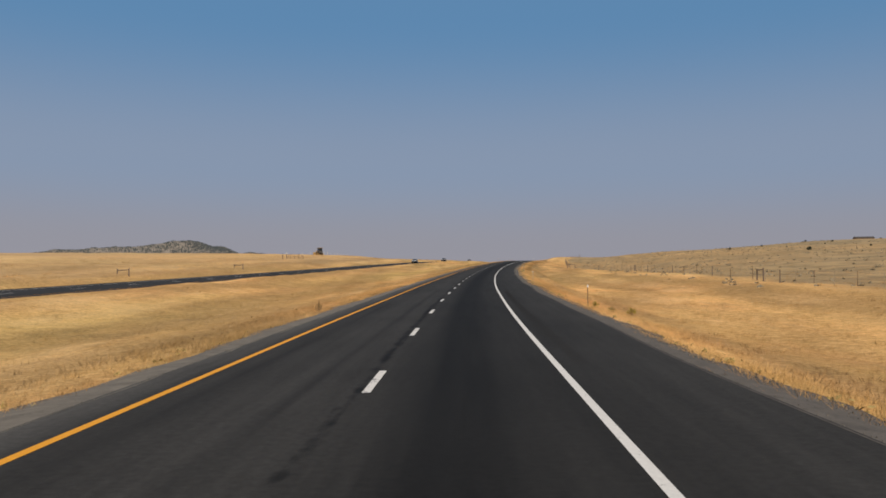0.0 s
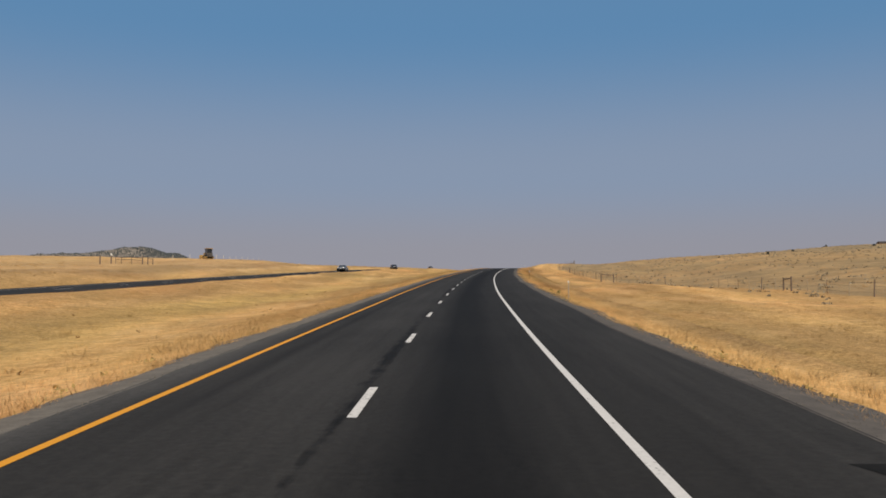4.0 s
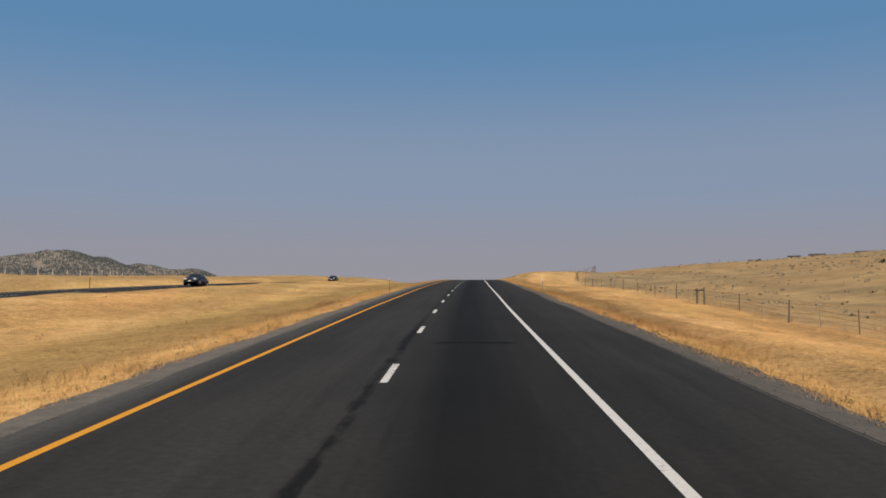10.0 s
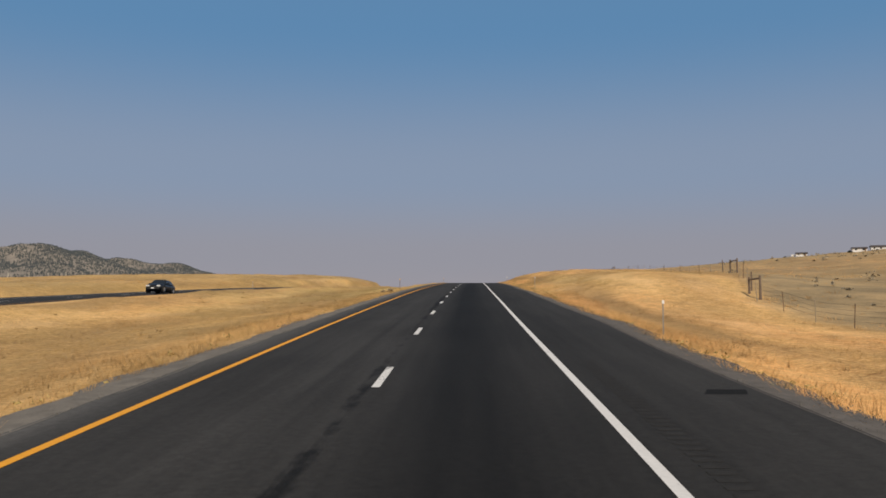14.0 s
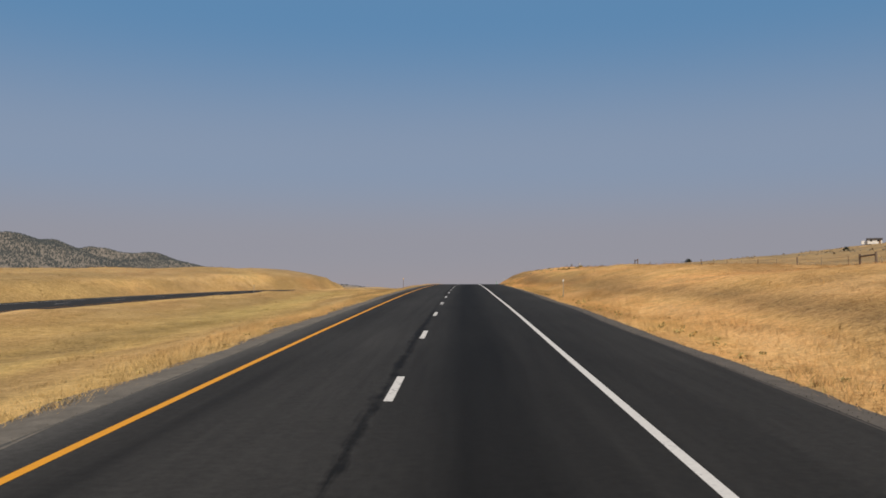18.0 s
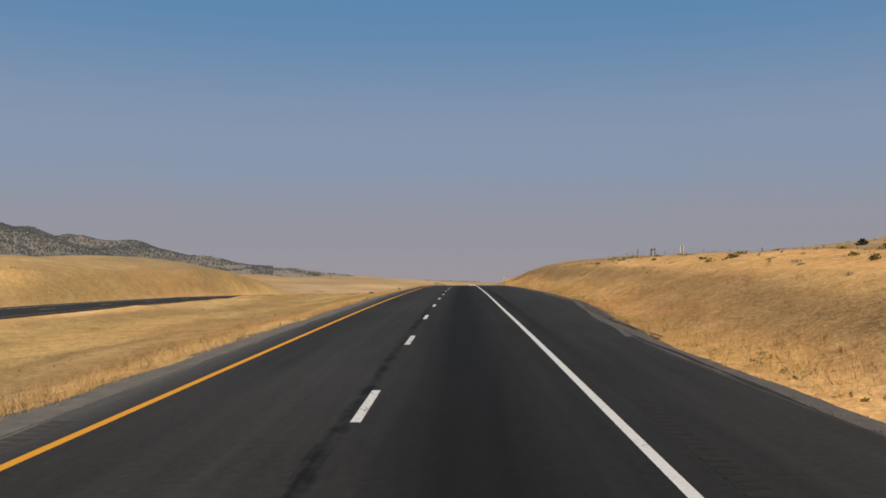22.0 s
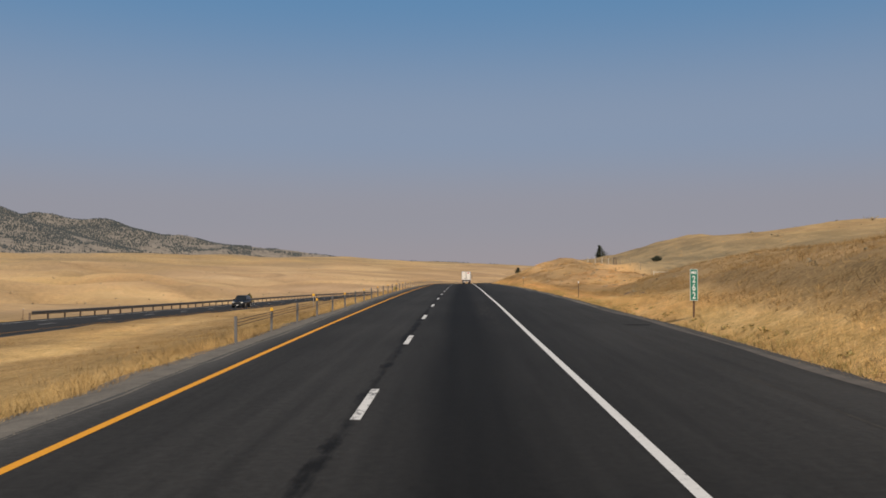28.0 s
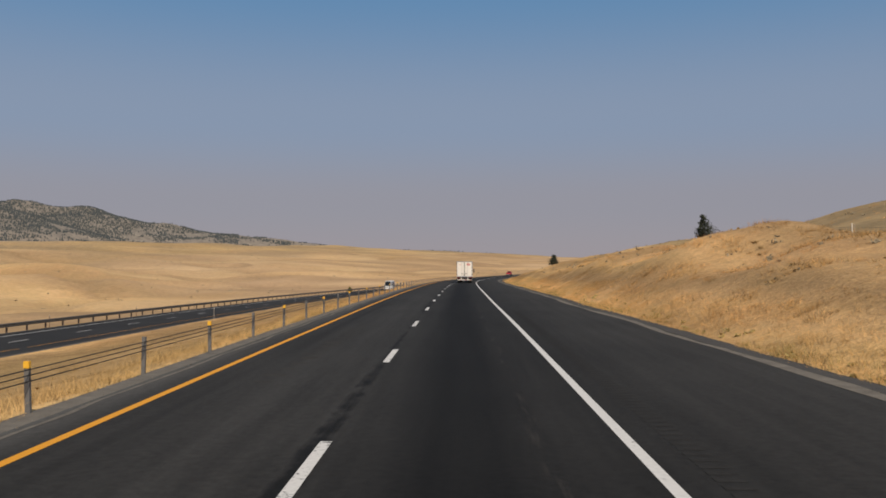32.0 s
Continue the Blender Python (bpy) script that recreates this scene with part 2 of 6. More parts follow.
def straw(n, l, P):
    """Dry grass: golden, mottled at several sizes, with weedy and bleached patches drawn out along the road."""
    t = named(n, "tone")
    drawn = n.new("ShaderNodeMapping")
    drawn.inputs["Scale"].default_value = (1.0, 0.3, 1.0)
    l.new(P, drawn.inputs[0])
    L = drawn.outputs[0]
    mid = noise_tex(n, l, 0.5, 5, 0.7, P)
    gold = ramp_of(n, l, blend(n, l, 0.35, t, noise_tex(n, l, 0.045, 5, 0.65, P)), GOLD)
    gold = blend(n, l, 0.4, gold, ramp_of(n, l, mid, MOTTLE))
    gold = blend(n, l, 0.46, gold, ramp_of(n, l, noise_tex(n, l, 0.17, 4, 0.65, L), HUES))
    gold = blend(n, l, 0.36, gold, ramp_of(n, l, noise_tex(n, l, 1.7, 4, 0.75, P), CLUMP))
    weedy = ramp_of(n, l, noise_tex(n, l, 0.34, 6, 0.72, L), [(0.5, (0, 0, 0)), (0.62, (1, 1, 1))])
    gold = blend(n, l, scaled(n, l, weedy, 0.62), gold, (0.34, 0.255, 0.115))
    pale = ramp_of(n, l, noise_tex(n, l, 0.23, 6, 0.7, L), [(0.52, (0, 0, 0)), (0.64, (1, 1, 1))])
    gold = blend(n, l, scaled(n, l, pale, 0.45), gold, (0.95, 0.70, 0.37))
    gold = blend(n, l, scaled(n, l, named(n, "olive"), 0.85), gold, ramp_of(n, l, mid, [(0.4, (0.27, 0.225, 0.075)), (0.6, (0.50, 0.385, 0.13))]))
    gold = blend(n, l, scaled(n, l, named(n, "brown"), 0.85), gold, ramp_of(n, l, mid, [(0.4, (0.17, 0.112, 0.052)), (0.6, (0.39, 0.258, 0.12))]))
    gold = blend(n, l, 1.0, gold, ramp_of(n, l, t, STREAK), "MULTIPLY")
    red = blend(n, l, named(n, "ruddy"), (1.02, 1.0, 0.97), (1.14, 0.955, 0.87))
    return blend(n, l, 1.0, gold, red, "MULTIPLY"), mid


def grassland():
    m, n, l, b = shader("dry_grassland", 1.0)
    b.inputs["Specular IOR Level"].default_value = 0.1
    geo = n.new("ShaderNodeNewGeometry")
    P = geo.outputs["Position"]
    huge, large = noise_tex(n, l, 0.006, 5, 0.6, P), noise_tex(n, l, 0.045, 5, 0.65, P)
    gold, mid = straw(n, l, P)
    fine = noise_tex(n, l, 6.0, 4, 0.7, P)
    gold = blend(n, l, 0.3, gold, ramp_of(n, l, fine, [(0.38, tuple(v * 0.6 for v in GOLD[0][1])), (0.62, GOLD[3][1])]))
    mixed = blend(n, l, 0.35, named(n, "tone"), large)
    dull = ramp_of(n, l, mid, [(0.3, (0.20, 0.155, 0.09)), (0.7, (0.37, 0.285, 0.165))])
    dull = blend(n, l, 0.35, dull, ramp_of(n, l, fine, [(0.32, (0.12, 0.095, 0.06)), (0.7, (0.41, 0.315, 0.18))]))
    dull = blend(n, l, 0.35, dull, ramp_of(n, l, noise_tex(n, l, 0.13, 6, 0.7, P), [(0.42, (0.20, 0.16, 0.10)), (0.5, (0.35, 0.265, 0.15)), (0.58, (0.64, 0.45, 0.23))]))
    # rosy ramp: the warm cast of distant haze put into the grass colour
    rosy = ramp_of(n, l, mixed, [(0.25, (0.34, 0.225, 0.135)), (0.5, (0.50, 0.335, 0.20)), (0.75, (0.69, 0.485, 0.29))])
    rosy = blend(n, l, 0.3, rosy, ramp_of(n, l, mid, [(0.35, (0.31, 0.215, 0.135)), (0.65, (0.64, 0.45, 0.28))]))
    valley = named(n, "valley")
    dull = blend(n, l, valley, dull, rosy)
    gold = blend(n, l, scaled(n, l, valley, 0.22), gold, rosy)
    wob = n.new("ShaderNodeMath")
    wob.operation, wob.use_clamp = "MULTIPLY_ADD", True
    wob.inputs[1].default_value = 0.9
    sh = n.new("ShaderNodeMapRange")
    sh.inputs["From Min"].default_value, sh.inputs["From Max"].default_value = 0.35, 0.65
    sh.inputs["To Min"].default_value, sh.inputs["To Max"].default_value = -0.25, 0.25
    l.new(huge, sh.inputs["Value"])
    l.new(named(n, "pasture"), wob.inputs[0])
    l.new(sh.outputs[0], wob.inputs[2])
    col = blend(n, l, wob.outputs[0], gold, dull)
    # thin pale soil shows on the stony hills, greyed higher up for their haze
    hill = named(n, "hill")
    stony = ramp_of(n, l, large, [(0.3, (0.25, 0.205, 0.16)), (0.7, (0.39, 0.325, 0.255))])
    greyed_soil = ramp_of(n, l, large, [(0.3, (0.15, 0.14, 0.125)), (0.7, (0.30, 0.265, 0.225))])
    stony = blend(n, l, ramp_of(n, l, hill, [(0.35, (0, 0, 0)), (0.85, (1, 1, 1))]), stony, greyed_soil)
    col = blend(n, l, ramp_of(n, l, hill, [(0.0, (0, 0, 0)), (0.33, (1, 1, 1))]), col, stony)
    l.new(col, b.inputs["Base Color"])
    add = n.new("ShaderNodeMath")
    l.new(mid, add.inputs[0])
    l.new(fine, add.inputs[1])
    bump_of(n, l, b, add.outputs[0], 0.6, 0.14)
    return m


def blades(name, lo, hi, toned=False):
    m, n, l, b = shader(name, 0.9)
    b.inputs["Specular IOR Level"].default_value = 0.15
    g = n.new("ShaderNodeNewGeometry")
    if toned:
        base, _ = straw(n, l, g.outputs["Position"])
        own = ramp_of(n, l, g.outputs["Random Per Island"], [(0.0, lo), (1.0, hi)])
        col = blend(n, l, 0.16, base, own)
        # blades bow and catch the light as the sward does
        soft_n, up = n.new("ShaderNodeVectorMath"), n.new("ShaderNodeVectorMath")
        soft_n.operation = "MULTIPLY_ADD"
        soft_n.inputs[1].default_value, soft_n.inputs[2].default_value = (0.32, 0.32, 0.32), (0, 0, 1)
        up.operation = "NORMALIZE"
        l.new(g.outputs["Normal"], soft_n.inputs[0])
        l.new(soft_n.outputs[0], up.inputs[0])
        l.new(up.outputs[0], b.inputs["Normal"])
        l.new(col, b.inputs["Base Color"])
        tl, mx = n.new("ShaderNodeBsdfTranslucent"), n.new("ShaderNodeMixShader")
        l.new(col, tl.inputs["Color"])
        mx.inputs[0].default_value = 0.1
        l.new(b.outputs[0], mx.inputs[1])
        l.new(tl.outputs[0], mx.inputs[2])
        l.new(mx.outputs[0], n["Material Output"].inputs["Surface"])
        return m
    big = noise_tex(n, l, 0.12, 4, 0.6, g.outputs["Position"])
    c = ramp_of(n, l, g.outputs["Random Per Island"], [(0.0, lo), (0.85, hi), (1.0, tuple(v * 1.15 for v in hi))])
    l.new(blend(n, l, 0.45, c, ramp_of(n, l, big, [(0.3, lo), (0.7, hi)])), b.inputs["Base Color"])
    return m


def glass(name, tint):
    m, n, l, b = shader(name, 0.05)
    b.inputs["Base Color"].default_value = (*tint, 1)
    b.inputs["Specular IOR Level"].default_value = 0.7
    return m


M_ROAD = asphalt("road_asphalt", (0.0275, 0.0268, 0.0255), True)
M_ROAD2 = asphalt("far_carriageway_asphalt", (0.030, 0.030, 0.030), False)
M_TAR = simple("tar_sealant", (0.007, 0.007, 0.007), 0.9, 0, 0.3, 4)
M_RUMBLE = simple("milled_asphalt", (0.032, 0.0312, 0.03), 0.9, 0, 0.3, 6)
M_RUMBLE2 = simple("dusty_milled_asphalt", (0.066, 0.062, 0.057), 0.92, 0, 0.3, 6)
M_STAIN = simple("oil_stain", (0.014, 0.014, 0.0135), 0.92, 0, 0.3, 4)
M_DAMP = simple("faint_oil_stain", (0.0088, 0.0088, 0.0085), 0.92, 0, 0.3, 3)
M_DUST = simple("dusty_crack_filler", (0.05, 0.0475, 0.044), 0.95, 0, 0.3, 3)
for m in (M_TAR, M_RUMBLE, M_RUMBLE2, M_DAMP, M_STAIN, M_DUST):
    m.node_tree.nodes["Principled BSDF"].inputs["Specular IOR Level"].default_value = 0.08
M_GRAVEL = simple("gravel", (0.098, 0.086, 0.073), 0.95, 0, 0.45, 2.2, 0.8)
M_GRAVEL2 = simple("dusty_gravel", (0.15, 0.133, 0.108), 0.95, 0, 0.45, 2.2, 0.8)
M_MILLINGS = simple("dark_asphalt_millings", (0.052, 0.048, 0.043), 0.95, 0, 0.4, 2.2, 0.8)
M_PEBBLE = blades("gravel_stones", (0.05, 0.046, 0.042), (0.17, 0.155, 0.135))
M_WHITE = paint("white_road_paint", (0.74, 0.73, 0.70), 0.36, (0.05, 0.05, 0.05))
M_DASH = paint("worn_white_road_paint", (0.74, 0.73, 0.70), 0.41, (0.05, 0.05, 0.05))
M_YELLOW = paint("yellow_road_paint", (0.84, 0.37, 0.012), 0.31, (0.06, 0.055, 0.05))
M_GROUND = grassland()
M_GRASS = blades("dry_grass_blades", (0.48, 0.305, 0.13), (0.78, 0.55, 0.29), True)
M_GRASS2 = blades("greenish_verge_grass", (0.24, 0.19, 0.075), (0.50, 0.38, 0.15))
M_WEED = blades("dark_dead_weeds", (0.22, 0.145, 0.065), (0.42, 0.28, 0.125))
M_SAGE = blades("sagebrush_leaves", (0.22, 0.185, 0.125), (0.38, 0.32, 0.22))
M_PINE = blades("pine_needles", (0.030, 0.036, 0.026), (0.075, 0.083, 0.058))
M_FIR = blades("yellow_green_conifer", (0.10, 0.095, 0.03), (0.22, 0.19, 0.06))
# blue-grey tint: distance haze painted into the pine colour
M_FARPINE = blades("hazed_pine_crowns", (0.05, 0.06, 0.064), (0.098, 0.11, 0.114))
M_RABBIT = blades("rabbitbrush_flowers", (0.26, 0.20, 0.04), (0.46, 0.36, 0.08))
M_BARK = simple("bark", (0.10, 0.07, 0.05), 0.95, 0, 0.3, 6, 0.5)
M_STEEL2 = simple("dusty_galvanised_post", (0.40, 0.37, 0.33), 0.6, 0.2, 0.15, 6)
M_DARKSTEEL = simple("dark_weathered_steel", (0.10, 0.09, 0.08), 0.6, 0.5, 0.25, 6)
M_POST = simple("dull_grey_post", (0.17, 0.165, 0.16), 0.6, 0.3, 0.25, 8)
M_CABLE = simple("black_cable", (0.03, 0.028, 0.026), 0.7, 0.1, 0.2, 8)
M_RAIL = simple("weathered_grey_beam", (0.12, 0.11, 0.10), 0.7, 0.3, 0.25, 3)
M_RUST = simple("rusty_steel_post", (0.15, 0.09, 0.06), 0.85, 0.2, 0.3, 8)
M_WOOD = simple("grey_weathered_wood", (0.16, 0.12, 0.09), 0.9, 0, 0.3, 5, 0.4)
M_GREYPOST = simple("pale_tan_post", (0.34, 0.28, 0.20), 0.9, 0, 0.2, 5, 0.3)
M_PALEWOOD = simple("bleached_wood", (0.62, 0.58, 0.50), 0.85, 0, 0.15, 5, 0.3)
M_REFLECT = simple("white_reflector", (0.78, 0.78, 0.76), 0.4, 0, 0.05, 20)
M_AMBER = simple("yellow_reflector", (0.80, 0.45, 0.04), 0.45, 0, 0.1, 20)
M_GREEN = simple("green_sign_face", (0.010, 0.17, 0.115), 0.5, 0, 0.08, 3)
M_TRUCKWHITE = simple("white_truck_paint", (0.86, 0.81, 0.74), 0.45, 0, 0.06, 1.2)
M_REDPAINT = simple("red_car_paint", (0.50, 0.025, 0.03), 0.3, 0, 0.08, 2)
M_REDLOGO = simple("red_oval_decal", (0.55, 0.05, 0.04), 0.5, 0, 0.05, 4)
M_BLACK = simple("black_rubber", (0.018, 0.018, 0.018), 0.8, 0, 0.3, 6)
M_ALU = simple("aluminium", (0.60, 0.60, 0.60), 0.35, 0.8, 0.1, 4)
M_NAVY = simple("dark_blue_car_paint", (0.012, 0.018, 0.045), 0.35, 0.0, 0.1, 2)
M_DARKCAR = simple("black_car_paint", (0.008, 0.009, 0.011), 0.35, 0.0, 0.1, 2)
M_SILVER = simple("silver_car_paint", (0.30, 0.33, 0.37), 0.3, 0.5, 0.08, 2)
M_CARWHITE = simple("white_car_paint", (0.75, 0.76, 0.76), 0.3, 0, 0.05, 2)
M_GLASS = glass("car_glass", (0.015, 0.018, 0.02))
M_LAMP = simple("headlamp_lens", (0.75, 0.75, 0.72), 0.15, 0, 0.05, 10)
M_TAIL = simple("red_lamp_lens", (0.45, 0.02, 0.02), 0.25, 0, 0.05, 10)
M_DOZER = simple("yellow_machine_paint", (0.42, 0.27, 0.08), 0.5, 0, 0.2, 2)
M_ROOF = simple("dark_roofing", (0.07, 0.06, 0.055), 0.9, 0, 0.25, 1.5)
M_HOUSEWHITE = simple("white_house_siding", (0.78, 0.78, 0.76), 0.7, 0, 0.05, 1)
M_HOUSEBROWN = simple("brown_house_siding", (0.22, 0.14, 0.09), 0.8, 0, 0.15, 1)
M_ROCK = simple("brown_rock", (0.17, 0.125, 0.09), 0.95, 0, 0.35, 2, 0.6)


# ---------------------------------------------------------------- mesh helpers
def part(name, bm, material, parent=None, label=""):
    """Links a bmesh as one mesh object, under a thing or a part."""
    me = bpy.data.meshes.new(name)
    bm.to_mesh(me)
    bm.free()
    return place(name, me, material, parent, label)


def place(name, me, material, parent=None, label=""):
    if material is not None and not me.materials:
        me.materials.append(material)
    ob = new(name, me)
    if parent is not None:
        ob.parent = parent
    if label:
        tagged(ob, label)
    return ob


def thing(name, m, label, category, group="", kind=""):
    ob = new(name)
    ob.matrix_basis = m
    return tagged(ob, label, category, group, kind)


def mesh_of(name, verts, faces, material, smooth=False):
    me = bpy.data.meshes.new(name)
    me.from_pydata([tuple(map(float, v)) for v in verts], [], faces)
    me.materials.append(material)
    if smooth:
        me.polygons.foreach_set("use_smooth", [True] * len(me.polygons))
    return me


def box(bm, x0, x1, y0, y1, z0, z1, bevel=0.0):
    r = bmesh.ops.create_cube(bm, size=1.0, matrix=Matrix.Translation(((x0 + x1) / 2, (y0 + y1) / 2, (z0 + z1) / 2)) @ Matrix.Diagonal((x1 - x0, y1 - y0, z1 - z0, 1)))
    if bevel:
        edges = list({e for v in r["verts"] for e in v.link_edges})
        bmesh.ops.bevel(bm, geom=edges, offset=bevel, segments=2, affect="EDGES")
    return bm


def cyl(bm, r, depth, m, seg=16, r2=None, bevel=0.0):
    q = bmesh.ops.create_cone(bm, cap_ends=True, segments=seg, radius1=r, radius2=r if r2 is None else r2, depth=depth, matrix=m)
    if bevel:
        edges = [e for e in {e for v in q["verts"] for e in v.link_edges} if len(e.link_faces) == 2 and e.calc_face_angle(0) > 0.8]
        bmesh.ops.bevel(bm, geom=edges, offset=bevel, segments=2, affect="EDGES")
    return bm


def B(*a, **k):
    return box(bmesh.new(), *a, **k)


def C(*a, **k):
    return cyl(bmesh.new(), *a, **k)


def along(name, material, s0, s1, us, dzs, step=4.0, parent=None, uv=False):
    """A strip that follows the road from s0 to s1, with cross-section points us, dzs (lists of numbers or functions of s)."""
    ss = np.arange(s0, s1 + step / 2, step)
    cols = []
    for u, d in zip(us, dzs):
        uu = u(ss) if callable(u) else np.full(len(ss), float(u))
        dd = d(ss) if callable(d) else np.full(len(ss), float(d))
        x, y, z = plan(ss, uu)
        cols.append(np.stack([x, y, z + dd, uu, ss], 1))
    a = np.stack(cols, 1)
    k = len(cols)
    v = a[:, :, :3].reshape(-1, 3)
    i = np.arange(len(ss) - 1)[:, None] * k + np.arange(k - 1)[None]
    f = np.stack([i, i + 1, i + k + 1, i + k], 2).reshape(-1, 4)
    me = bpy.data.meshes.new(name)
    me.from_pydata(v.tolist(), [], f.tolist())
    if uv:
        lay = me.uv_layers.new(name="lane")
        idx = np.empty(len(me.loops), int)
        me.loops.foreach_get("vertex_index", idx)
        lay.data.foreach_set("uv", a[:, :, 3:].reshape(-1, 2)[idx].ravel())
    me.polygons.foreach_set("use_smooth", [True] * len(me.polygons))
    return place(name, me, material, parent)


def tube_mesh(name, pts, r, material, sides=5):
    """A thin tube through world points."""
    pts = np.asarray(pts, float)
    d = np.gradient(pts, axis=0)
    d /= np.linalg.norm(d, axis=1)[:, None]
    up = np.tile([0, 0, 1.0], (len(pts), 1))
    side = np.cross(d, up)
    side /= np.linalg.norm(side, axis=1)[:, None] + 1e-9
    up = np.cross(side, d)
    ang = np.arange(sides) * 2 * math.pi / sides
    v = (pts[:, None] + r * (np.cos(ang)[None, :, None] * side[:, None] + np.sin(ang)[None, :, None] * up[:, None])).reshape(-1, 3)
    f = []
    for i in range(len(pts) - 1):
        for j in range(sides):
            k = (j + 1) % sides
            f.append((i * sides + j, i * sides + k, (i + 1) * sides + k, (i + 1) * sides + j))
    return mesh_of(name, v, f, material)


# ---------------------------------------------------------------- the lie of the land
def knots(*sv):
    xs, ys = sv[0::2], sv[1::2]
    return lambda s: np.interp(s, xs, ys)


def zo(s):
    """Height of the far carriageway against ours."""
    return np.interp(s, (0, 130, 220, 325, 365, 464, 490, 534, 576, 620, 661, 690, 736, 774, 800, 848, 888, 914, 960, 1300), (-0.1, 0.1, 0.1, 0.05, 0.0, -0.35, -0.52, -0.69, -0.84, -1.02, -1.1, -1.18, -1.4, -1.74, -1.9, -2.3, -2.9, -3.2, -3.55, -4.5))


def paved(s):
    """Right edge of the asphalt: the shoulder widens past the crest."""
    return np.interp(s, (638, 652, 672, 850, 915, 940, 1000), (6.75, 7.6, 9.0, 9.05, 8.7, 8.3, 8.2)) + 0.12 * np.sin(s * 0.21) * np.sin(s * 0.047 + 1)


